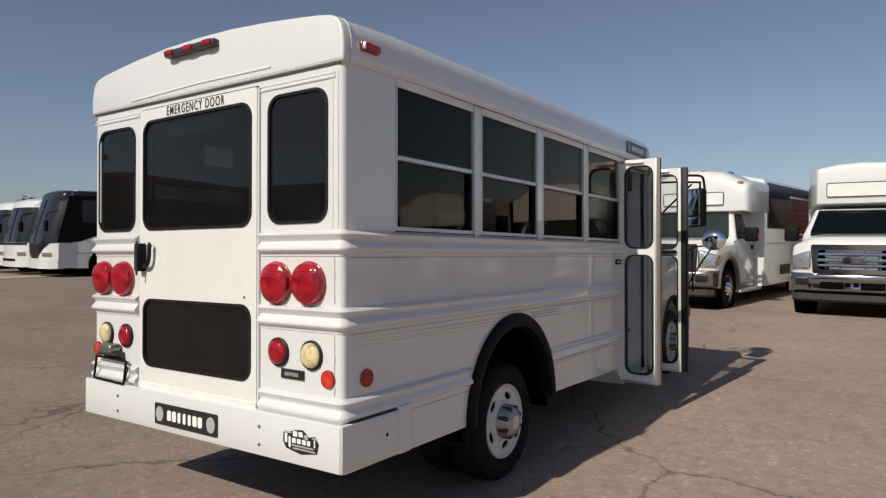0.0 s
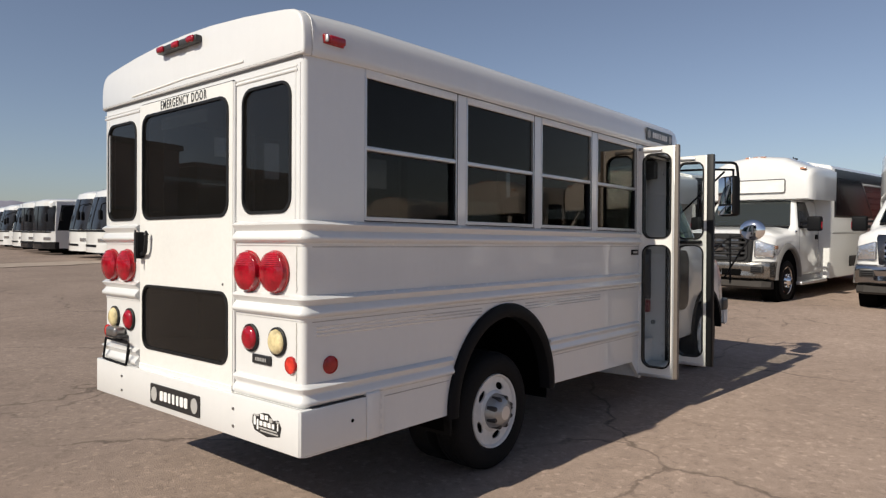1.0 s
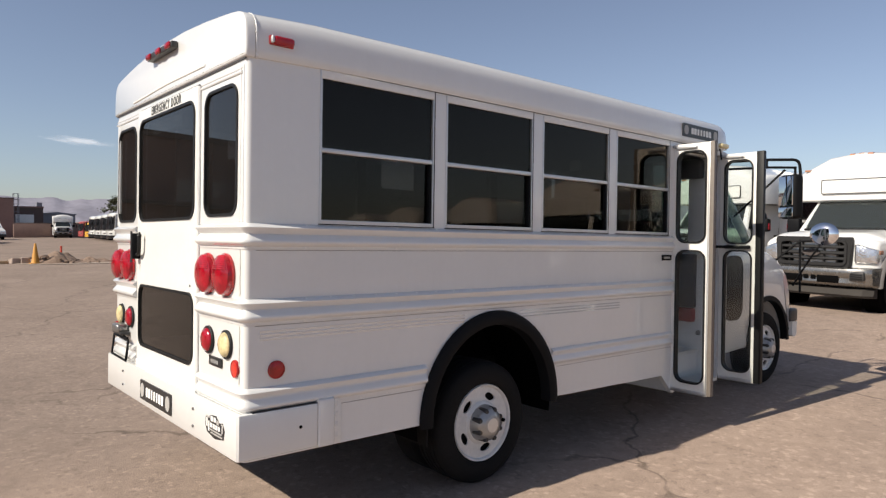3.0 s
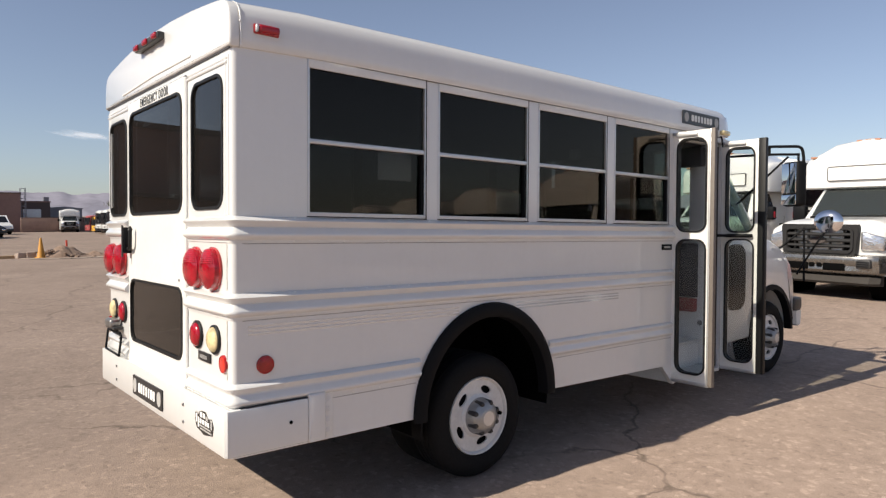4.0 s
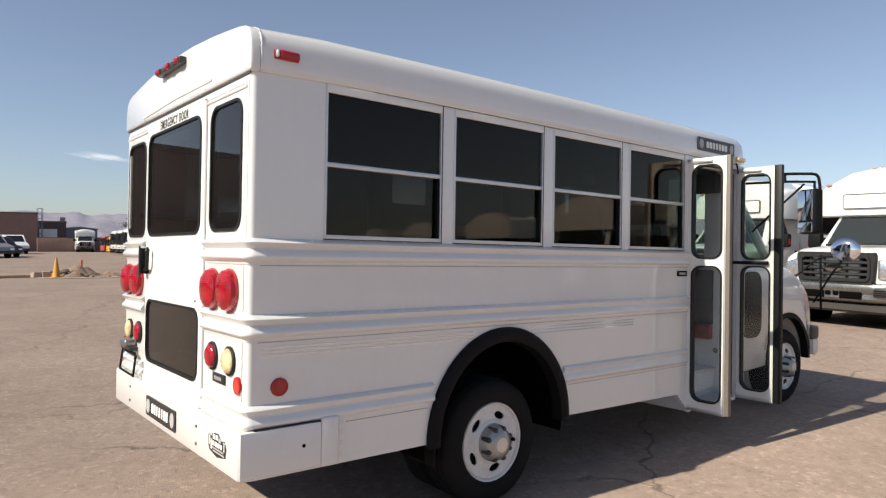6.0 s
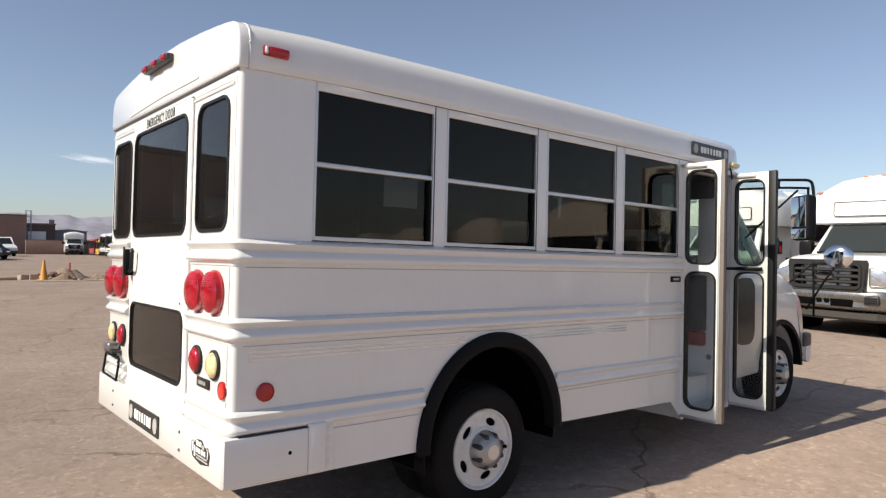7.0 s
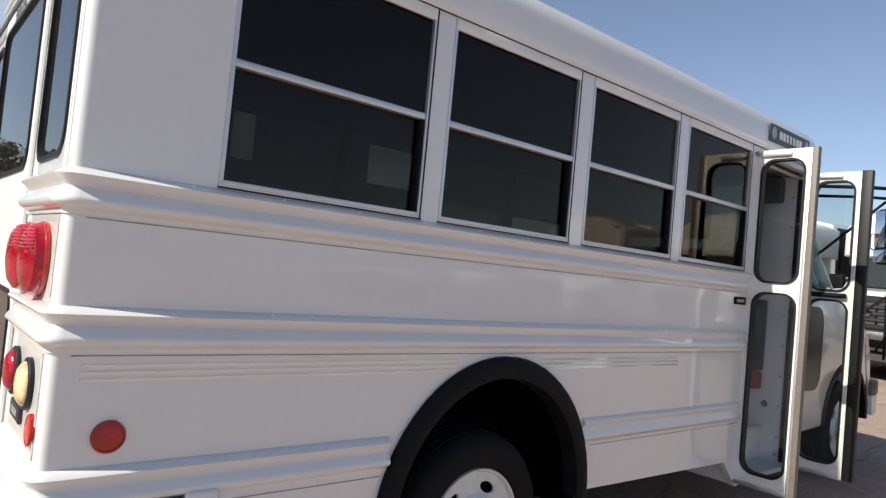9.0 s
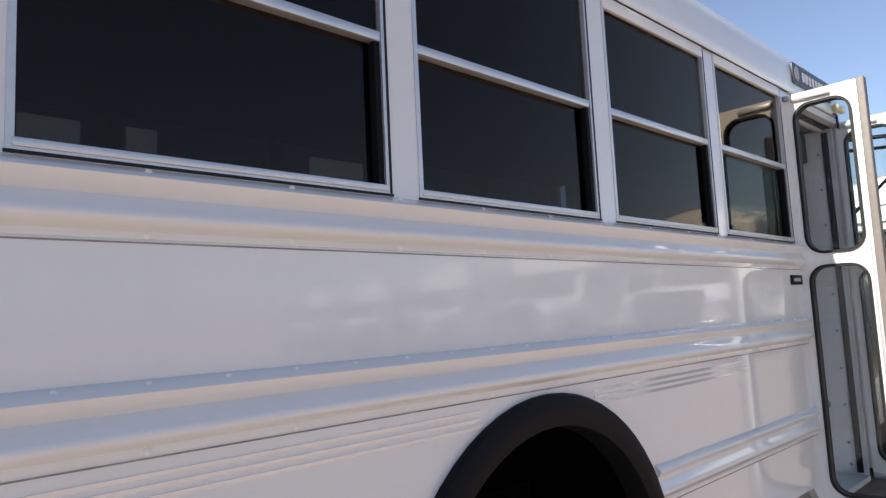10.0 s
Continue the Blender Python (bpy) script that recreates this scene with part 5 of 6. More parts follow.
    for s in (-1, 1):
        # flare coloured grey to paint in the shade on white bodywork
        part("fender_flare", loft([[(s * x, 0.98 + r * math.cos(radians(a)), 0.45 + r * math.sin(radians(a))) for r, x in ((0.70, 0.95), (0.69, 1.01), (0.65, 1.05), (0.60, 1.06), (0.575, 1.04), (0.575, 0.9))] for a in range(0, 181, 10)]), FENDER_SHADE, cab, "white wheel arch flare with its shade painted grey")
        dw = [(1.60, 1.47 + lift), (2.36, 1.45), (2.32, 1.94), (1.90, 1.94)]
        part("door_window", shape_cab(slab("x", s * 0.99, s * 1.010, dw)), COACH_DARK, cab)
        part("window_trim", shape_cab(slab("x", s * 0.985, s * 1.004, grow(dw, 0.03))), FLARE, cab)
        part("door_handle", box(s * 1.0 - 0.015, s * 1.0 + 0.015, 2.53, 2.66, 1.19, 1.29, 0.008), FLARE, cab)
        part("door_seam", box(s * 0.999 - 0.002, s * 0.999 + 0.002, 1.598, 1.606, 0.6, 1.46), GRILLE, cab)
        part("door_seam", box(s * 0.999 - 0.002, s * 0.999 + 0.002, 2.70, 2.708, 0.6, 1.46), GRILLE, cab)
        # black disc filling the arch in place of the shade inside
        part("arch_shade", turned([(s * 0.70, 0.57), (s * 0.985, 0.57), (s * 0.986, 0.0)], "x", (0, 0.98, 0.45), 24), DARK, cab)
        part("fender_vent", box(s * 0.985 - 0.012, s * 0.985 + 0.012, 1.40, 1.56, 1.325, 1.385, 0.01), CHROME, cab)
        part("running_board", box(min(s * 0.82, s * 1.10), max(s * 0.82, s * 1.10), 1.50, 3.0, 0.29, 0.35, 0.015), ALU, bus)
        part("step_panel", box(min(s * 0.8, s * 0.97), max(s * 0.8, s * 0.97), 1.6, 3.0, 0.35, 0.50), GREY_PAINT, bus)
        lamp = part("headlight", shape_cab(box(min(s * 0.67, s * 1.0), max(s * 0.67, s * 1.0), 0.10, 0.40, 0.86, 1.225, 0.05, seg=3)), HEADLAMP, cab, "clear headlight with bright reflector")
        part("turn_lamp", shape_cab(box(min(s * 0.92, s * 1.008), max(s * 0.92, s * 1.008), 0.17, 0.405, 1.03, 1.18, 0.02)), AMBER, lamp)
        mir = part("side_mirror", box(min(s * 1.09, s * 1.36), max(s * 1.09, s * 1.36), 1.69, 1.84, 1.375, 1.67, 0.04, seg=3), FLARE, bus, "black towing mirror")
        part("mirror_glass", box(min(s * 1.11, s * 1.34), max(s * 1.11, s * 1.34), 1.835, 1.844, 1.41, 1.64, 0.002), MIRROR, mir)
        part("mirror_marker", box(min(s * 1.355, s * 1.366), max(s * 1.355, s * 1.366), 1.72, 1.80, 1.42, 1.56, 0.004), RED_LENS, mir)
        part("mirror_stay", merge(box(min(s * 0.96, s * 1.10), max(s * 0.96, s * 1.10), 1.74, 1.80, 1.43, 1.49, 0.015), box(min(s * 0.96, s * 1.10), max(s * 0.96, s * 1.10), 1.74, 1.80, 1.54, 1.59, 0.015)), FLARE, mir)
        lorry_wheel(bus, s * 1.0, 0.98, 0.405, s)
        lorry_wheel(bus, s * (hb - 0.06), length - 2.0, 0.405, s, dual=True)
    scr = bmesh.new()
    quad = [(-0.85, 1.49, 1.475 + lift), (0.85, 1.49, 1.475 + lift), (0.74, 1.825, 1.99), (-0.74, 1.825, 1.99)]
    vs = [scr.verts.new((x, y - d, z + d)) for d in (0.010, 0.018) for x, y, z in quad]
    for f in ((0, 1, 2, 3), (7, 6, 5, 4), (0, 4, 5, 1), (1, 5, 6, 2), (2, 6, 7, 3), (3, 7, 4, 0)):
        scr.faces.new([vs[i] for i in f])
    part("windscreen_backing", loft([[(x * 0.99, y - 0.004, z + 0.006) for x, y, z in quad], [(x, y + 0.02, z) for x, y, z in quad]]), DASH, cab)
    part("windscreen", scr, CAR_GLASS if chrome_face else SCREEN_GLASS, cab, "tinted windscreen")
    part("cowl", box(-0.84, 0.84, 1.40, 1.50, 1.43 + lift, 1.471 + lift, 0.01), FLARE, cab)
    # face
    gm = GRILLE_CHROME if chrome_face else TRUCK_GRILLE
    shell = [(-0.60, 0.79), (0.60, 0.79), (0.63, 0.82), (0.665, 1.27), (0.64, 1.325), (-0.64, 1.325), (-0.665, 1.27), (-0.63, 0.82)]
    well = rrect(-0.545, 0.545, 0.875, 1.225, 0.05, 4)
    face = part("grille", slab("y", 0.085, 0.20, shell, [well]), gm, cab, "bright chrome grille" if chrome_face else "dark grey grille")
    part("grille_rim", slab("y", 0.06, 0.09, grow(well, 0.055), [grow(well, 0.012)]), gm, face)
    # black sheet for the shade behind the grille bars
    part("grille_back", box(-0.56, 0.56, 0.17, 0.19, 0.86, 1.24), DARK, face)
    for z, hh, depth in ((1.150, 0.030, 0.085), (1.045, 0.034, 0.075), (0.945, 0.030, 0.085)):
        bar = bmesh.new()
        loft([[(x, y, z + dz) for y, dz in ((0.165, -hh), (depth + 0.02, -hh), (depth, -hh * 0.4), (depth + 0.006, hh * 0.7), (depth + 0.03, hh), (0.165, hh))] for x in (-0.548, 0.548)], bm=bar)
        part("grille_bar", bar, gm, face)
    for x in (-0.42, -0.19, 0.19, 0.42):
        part("grille_post", box(x - 0.012, x + 0.012, 0.10, 0.16, 0.88, 1.22, 0.006), gm, face)
    emblem = turned([(0.0, 0.09), (-0.02, 0.085), (-0.024, 0.0)], "y", (0, 0.075, 1.045), 24)
    for v in emblem.verts:
        v.co.x *= 1.75
        v.co.z = 1.045 + (v.co.z - 1.045) * 0.75
    part("emblem", emblem, BUMPER_CHROME, face, "plain oval chrome emblem")
    bm_loop = [(0.20, 0.47), (0.09, 0.465), (0.045, 0.49), (0.02, 0.53), (0.03, 0.61), (0.0, 0.66), (-0.01, 0.72), (0.01, 0.77), (0.06, 0.795), (0.20, 0.80)]
    bump = part("front_bumper", loft([[(x, y + c, z) for y, z in bm_loop] for x, c in ((-1.03, 0.26), (-0.99, 0.12), (-0.9, 0.05), (-0.6, 0.0), (0.6, 0.0), (0.9, 0.05), (0.99, 0.12), (1.03, 0.26))]), BUMPER_CHROME if chrome_face else BUMPER_SILVER, bus, "bright metal front bumper with dark openings")
    # bumper openings are solid black boxes, their inner shade painted
    part("bumper_opening", box(-0.50, -0.13, 0.004, 0.06, 0.52, 0.655, 0.012), DARK, bump)
    part("bumper_opening", box(0.13, 0.50, 0.004, 0.06, 0.52, 0.655, 0.012), DARK, bump)
    for x in (-0.065, 0.065):
        part("bumper_opening", box(x - 0.045, x + 0.045, 0.004, 0.06, 0.57, 0.65, 0.012), DARK, bump)
    for s in (-1, 1):
        part("fog_surround", box(s * 0.79 - 0.12, s * 0.79 + 0.12, 0.006, 0.09, 0.58, 0.735, 0.025, seg=3), GRILLE, bump)
        for k in range(3):
            part("fog_slat", box(s * 0.79 - 0.095, s * 0.79 + 0.095, -0.004, 0.03, 0.61 + 0.035 * k, 0.625 + 0.035 * k, 0.003), FLARE, bump)
    part("air_dam", loft([[(x, y + c, z) for y, z in ((0.20, 0.27), (0.09, 0.28), (0.05, 0.32), (0.09, 0.42), (0.2, 0.46))] for x, c in ((-0.98, 0.16), (-0.85, 0.03), (0.85, 0.03), (0.98, 0.16))]), DAM, bump, "grey lower air dam")
    part("underbody", box(-0.90, 0.90, 0.5, length - 0.2, 0.34, 0.48), CHASSIS, bus)
    part("entry_panel", box(-hb - 0.015, -hb + 0.005, y0 + 0.2, y0 + 0.95, 0.5, 2.3, 0.006), COACH_DARK, body)
    # sides: dark glass in a dark band under the roof, a red panel behind it
    for s in (-1, 1):
        w0 = 3.16 if s > 0 else 4.1
        band = part("window_band", slab("x", s * (hb - 0.004), s * (hb + 0.006), [(w0, 1.66), (5.95, 1.66), (5.98, 1.74), (5.05, 2.48), (length - 0.2, 2.48), (length - 0.2, 2.70), (w0 - 0.04, 2.70), (w0 - 0.06, 2.6)]), GRILLE, body, "dark band under the roof edge")
        part("window_pane", slab("x", s * (hb + 0.002), s * (hb + 0.012), [(w0 + 0.1, 1.70), (5.85, 1.70), (5.86, 1.76), (5.00, 2.46), (4.9, 2.52), (w0 + 0.1, 2.52)]), COACH_DARK, band, "dark tinted side window")
        if red:
            panel = part("side_panel", slab("x", s * (hb - 0.004), s * (hb + 0.005), [(6.05, 1.62), (length - 0.1, 1.62), (length - 0.1, 2.42), (5.22, 2.42)]), RED_BAND, body, "dark red side panel")
            for k in range(5):
                part("panel_rib", box(min(s * hb, s * (hb + 0.014)), max(s * hb, s * (hb + 0.014)), 6.1 - 0.17 * k, length - 0.12, 1.70 + 0.145 * k, 1.745 + 0.145 * k, 0.004), RED_BAND, panel)
            part("panel_trim", box(min(s * hb, s * (hb + 0.016)), max(s * hb, s * (hb + 0.016)), 5.2, length - 0.1, 2.425, 2.47, 0.004), WHITE_TRIM, panel)
        part("vent_grille", box(min(s * (hb - 0.01), s * (hb + 0.012)), max(s * (hb - 0.01), s * (hb + 0.012)), 4.25, 5.15, 0.56, 0.80, 0.01), GRILLE, body)
        part("body_stripe", box(min(s * (hb - 0.005), s * (hb + 0.006)), max(s * (hb - 0.005), s * (hb + 0.006)), y0 + 0.06, length - 0.1, 1.30, 1.335), WHITE_TRIM, body)
    return bus


def stand(x, y, yaw=0.0):
    """A pose on the ground."""
    return pose(x, y, ground_height(x, y), 0, 0, yaw)


shuttle = build_shuttle_bus(stand(-1.95, 11.62, -6.8), False, "white shuttle bus with grey grille and domed cap, parked on asphalt", red=True)
shuttle_chrome = build_shuttle_bus(stand(1.36, 11.75, -2.1), True, "white shuttle bus with bright chrome grille, parked on asphalt")
plain_shuttle = build_shuttle_bus(stand(-5.35, 12.6, -9), False, "white shuttle bus with dark side glass, parked in the row")
bare_shuttle = build_shuttle_bus(stand(4.9, 11.3, -2), False, "white shuttle bus with a plain rounded cap, parked in the row", sign=False)
for x, y, yaw in ((8.4, 11.0, -1), (14.5, 13.2, 0), (20.7, 14.7, 2), (25.6, 15.5, 3)):
    copy_thing(bare_shuttle, stand(x, y, yaw))


# ---- coaches ----
def coach_face(x0, x1, z0, z1, off, thick, n=10, k=8, rake=0.22, foot=1.0):
    """A sheet bent to the raked, rounded front of a coach."""
    def at(x, z, d):
        q = abs(x) / 1.27
        return (x, 0.42 * q ** 4 + rake * max(0, z - 1.25) ** 1.25 - d, z)
    bm = bmesh.new()
    grids = [[[bm.verts.new(at((x0 + (x1 - x0) * i / n) * (foot + (1 - foot) * j / k), z0 + (z1 - z0) * j / k, d)) for j in range(k + 1)] for i in range(n + 1)] for d in (off, off - thick)]
    for g in grids:
        for i in range(n):
            for j in range(k):
                bm.faces.new((g[i][j], g[i + 1][j], g[i + 1][j + 1], g[i][j + 1]))
    a, b = grids
    for i in range(n):
        bm.faces.new((a[i][0], a[i + 1][0], b[i + 1][0], b[i][0]))
        bm.faces.new((a[i][k], a[i + 1][k], b[i + 1][k], b[i][k]))
    for j in range(k):
        bm.faces.new((a[0][j], a[0][j + 1], b[0][j + 1], b[0][j]))
        bm.faces.new((a[n][j], a[n][j + 1], b[n][j + 1], b[n][j]))
    return bm


def build_coach(m, label, dark_mask, length=12.0, high=3.35, glass_low=1.35, rake=0.22, paint=None):
    """Motor coach; front at y = 0, nose towards -y."""
    bus = root("coach", m, label, "coach", "row of parked coaches")
    white = paint or WHITE
    body = part("body", loft([body_section(*q) for q in ((0.95, 1.24, 0.34, high - 0.04, 0.07, 0.26), (1.1, 1.27, 0.34, high, 0.08, 0.24), (length, 1.27, 0.34, high, 0.08, 0.24))]), white, bus, "white coach body", angle=40)
    part("front_panel", coach_face(-1.26, 1.26, 0.36, high - 0.10, 0.0, 1.1, rake=rake), white, body)
    part("roof_peak", loft([body_section(y, h, high - 0.4, zt, 0.07, 0.14) for y, h, zt in ((rake * 2.1 + 0.06, 0.90, high - 0.20), (rake * 2.1 + 0.14, 1.08, high - 0.10), (rake * 2.1 + 0.3, 1.20, high - 0.03), (1.3, 1.268, high - 0.0), *(((3.2, 1.276, high + 0.01),) if dark_mask else ()))]), COACH_DARK if dark_mask else white, body, angle=40)
    scr = part("windscreen", coach_face(-1.235, -0.02, glass_low, high - 0.34, 0.015, 0.03, rake=rake), COACH_DARK, body, "wide dark curved windscreen")
    part("screen_half", coach_face(0.02, 1.235, glass_low, high - 0.34, 0.015, 0.03, rake=rake), COACH_DARK, scr)
    part("screen_post", coach_face(-0.02, 0.02, glass_low, high - 0.34, 0.03, 0.04, 2, rake=rake), FLARE, scr)
    if dark_mask:
        part("mask_top", coach_face(-1.268, 1.268, glass_low - 0.04, high - 0.08, 0.006, 0.5, 12, 8, rake=rake), COACH_DARK, body, "black glass surround")
        part("front_mask", coach_face(-1.1, 1.1, 0.72, glass_low + 0.02, 0.012, 0.02, 12, 6, rake=rake, foot=0.3), COACH_DARK, body)
    else:
        part("wiper_panel", coach_face(-1.1, 1.1, glass_low - 0.1, glass_low - 0.02, 0.012, 0.02, 10, 2, rake=rake), FLARE, body)
        part("air_intake", coach_face(-0.62, 0.62, 0.58, 0.68, 0.05, 0.06, 8, 2, rake=rake), FLARE, body)
    for s in (-1, 1):
        part("headlight", coach_face(min(s * 0.72, s * 1.08), max(s * 0.72, s * 1.08), 0.80, 0.95, 0.02, 0.03, 6, 2, rake=rake), HEADLAMP, body)
        wb = part("window_band", slab("x", s * 1.262, s * 1.276, [(0.36, glass_low), (1.15, glass_low), (1.9, 1.62), (3.0, 2.0), (length - 0.6, 2.0), (length - 0.6, high - 0.3), (2.0, high - 0.16), (0.8, high - 0.2)] if dark_mask else [(0.50, glass_low + 0.02), (length - 0.6, glass_low + 0.02), (length - 0.6, high - 0.28), (0.72, high - 0.28)]), FLARE, body, "dark side glass")
        for i in range(6):
            a = 1.25 + (length - 2.1) * i / 6
            part("window_pane", slab("x", s * 1.274, s * 1.283, rrect(a, a + (length - 2.1) / 6 - 0.08, 2.08 if dark_mask else glass_low + 0.08, high - 0.36, 0.06, 3)), COACH_DARK, wb)
        part("body_stripe", box(min(s * 1.265, s * 1.276), max(s * 1.265, s * 1.276), 1.0, length - 0.3, 0.9, 0.93), GREY_PAINT, body)
        mir = part("wing_mirror", box(s * 1.40 - 0.11, s * 1.40 + 0.11, -0.12, 0.0, 1.75, 2.15, 0.04), FLARE, bus)
        part("mirror_stay", tube(bend([(s * 1.22, 0.4, 2.5), (s * 1.36, 0.0, 2.42), (s * 1.38, -0.06, 2.12)], 0.12), 0.018), FLARE, mir)
        for y in (2.05, length - 3.2):
            lorry_wheel(bus, s * 1.2, y, 0.48, s, 0.48)
            # flush black disc in place of the shaded wheel well
            part("wheel_well", turned([(s * 1.10, 0.60), (s * 1.272, 0.60), (s * 1.274, 0.0)], "x", (0, y, 0.46), 24), DARK, body)
    part("front_bumper", coach_face(-1.262, 1.262, 0.34, 0.70, 0.03, 0.2, 12, 3, rake=rake), COACH_DARK if rake == 0.06 else white, bus)
    part("underbody", box(-1.1, 1.1, 0.9, length - 0.2, 0.25, 0.36), CHASSIS, bus)
    return bus


dark_coach = build_coach(stand(-25.2, 10.2, -7), "white coach with black front mask and dark windscreen", True, high=3.3, rake=0.24)
pale_coach = build_coach(stand(-28.0, 10.5, -4), "white coach with wide windscreen and pale bumper", False, high=3.1, glass_low=1.34)
city_coach = build_coach(stand(-36.3, 11.2, 0), "white bus with flat face, low windscreen and dark bumper", False, 10.5, 2.9, 1.27, 0.06)
red_coach = build_coach(stand(-88.9, 18.6, -2) @ Matrix.Scale(0.74, 4), "faded red bus in the row of coaches", False, 9.0, 2.8, 1.3, 0.08, RED_PAINT)
yellow_coach = build_coach(stand(-83.3, 18.1, -2) @ Matrix.Scale(0.72, 4), "yellow bus in the row of coaches", False, 9.0, 2.6, 1.3, 0.08, YELLOW)
for source, x, y, size in ((pale_coach, -30.9, 10.9, 1.0), (city_coach, -39.7, 11.65, 1.0), (pale_coach, -44.0, 12.55, 0.97), (pale_coach, -49.2, 13.3, 0.96), (pale_coach, -53.3, 14.0, 0.95),
                           (pale_coach, -57.5, 14.7, 0.95), (city_coach, -63.2, 15.4, 0.92), (city_coach, -68.2, 16.1, 0.9), (city_coach, -73.0, 16.7, 0.88), (city_coach, -77.6, 17.2, 0.88)):
    copy_thing(source, stand(x, y, -3) @ Matrix.Scale(size, 4))
copy_thing(plain_shuttle, stand(-92.4, 17.6, 80))


# ---- island with rubble and cone ----
def build_cone(x, y):
    m = stand(x, y)
    c = root("traffic_cone", m, "faded yellow traffic cone standing by the rubble", "traffic cone")
    part("cone_base", box(-0.19, 0.19, -0.19, 0.19, 0.0, 0.035, 0.012), CONE, c)
    part("cone_body", turned([(0.03, 0.15), (0.06, 0.135), (0.74, 0.035), (0.76, 0.028), (0.76, 0.0)], "z", (0, 0, 0), 24), CONE, c)


def rock(bm, x, y, z, size, rng):
    """An angular lump."""
    lump = bmesh.new()
    bmesh.ops.create_icosphere(lump, subdivisions=1 if size < 0.17 else 2, radius=1)
    k = [Vector((rng.uniform(-1, 1), rng.uniform(-1, 1), rng.uniform(-1, 1))).normalized() for _ in range(7)]
    for v in lump.verts:
        for d in k:
            e = v.co.dot(d) - 0.62
            if e > 0:
                v.co -= d * e
        v.co = Vector((v.co.x * size, v.co.y * size * rng.uniform(0.85, 0.95), v.co.z * size * 0.62))
    m = pose(x, y, z + size * 0.28, rng.uniform(-20, 20), rng.uniform(-20, 20), rng.uniform(0, 360))
    merge(bm, lump, m)


def build_island():
    rng = random.Random(4)
    build_cone(-25.75, 3.5)
    pile = bmesh.new()
    for i in range(240):
        t = rng.random()
        x, y = -26.2 + rng.gauss(0, 0.5), 3.7 + 2.0 * t + rng.gauss(0, 0.22)
        rock(pile, x, y, ground_height(x, y) + 0.42 * max(0, 0.6 - t) * rng.random(), rng.uniform(0.035, 0.125) * (1.35 - 0.7 * t), rng)
    mound = []
    for i in range(33):
        row = []
        for j in range(17):
            x, y = -27.2 + 2.0 * j / 16, 3.4 + 3.2 * i / 32
            u, v = (j - 8) / 8, (i - 16) / 16
            k = max(0, 1 - u * u) * max(0, 1 - v * v)
            z = k * (0.46 * math.exp(-((y - 4.2) / 0.5) ** 2) + 0.10 + 0.22 * max(-0.3, noise.noise((x * 2.3, y * 2.3, 1))) + 0.08 * noise.noise((x * 7, y * 7, 4)))
            row.append(pile.verts.new((x, y, ground_height(x, y) + z - 0.01)))
        mound.append(row)
    for p, q in zip(mound, mound[1:]):
        for j in range(16):
            pile.faces.new((p[j], p[j + 1], q[j + 1], q[j]))
    heap = part("rubble_pile", pile, ROCK, None, "", smooth=False)
    tagged(heap, "heap of broken brown rubble and dirt", "rubble", kind="stuff")
    for x, y, w, h, turn in ((-26.25, 2.93, 0.17, 0.20, 14), (-26.1, 3.24, 0.15, 0.24, -8)):
        b = box(-0.16, 0.16, -w, w, -0.02, h, 0.035, seg=2)
        for v in b.verts:
            v.co += 0.035 * Vector((noise.noise(v.co * 7 + Vector((x, y, 0))), noise.noise(v.co * 6 + Vector((y, x, 3))), noise.noise(v.co * 8)))
        o = part("concrete_block", b, CONCRETE, smooth=False)
        o.matrix_basis = stand(x, y, turn)
        tagged(o, "broken block of pale concrete on asphalt", "concrete block", "rubble blocks")
    k = part("kerb", box(-0.09, 0.09, -6.2, 0.0, 0, 0.11, 0.02), KERB)
    k.matrix_basis = stand(-26.4, 2.74, 2)
    tagged(k, "worn yellowish kerb edge", "kerb", kind="structure")
    s = part("marker_stake", tube([(0, 0, 0), (0.02, 0, 0.62)], 0.035, 8), STAKE)
    s.matrix_basis = stand(-26.8, 4.55)
    tagged(s, "red marker stake standing in the rubble", "stake")
    # pale dirt spread, an irregular flat sheet
    pts = []
    for i in range(40):
        a = 2 * math.pi * i / 40
        pts.append((-25.8 + (1.5 + 0.5 * noise.noise((i * 0.7, 0, 0))) * math.cos(a), 7.4 + (4.6 + 1.2 * noise.noise((0, i * 0.6, 3))) * math.sin(a)))
    bm = slab("z", 0.0, 0.012, pts)
    for v in bm.verts:
        v.co.z += ground_height(v.co.x, v.co.y) + 0.004
    d = part("dirt_patch", bm, DIRT)
    tagged(d, "pale dusty dirt spread over the asphalt", "dirt", kind="structure")


build_island()


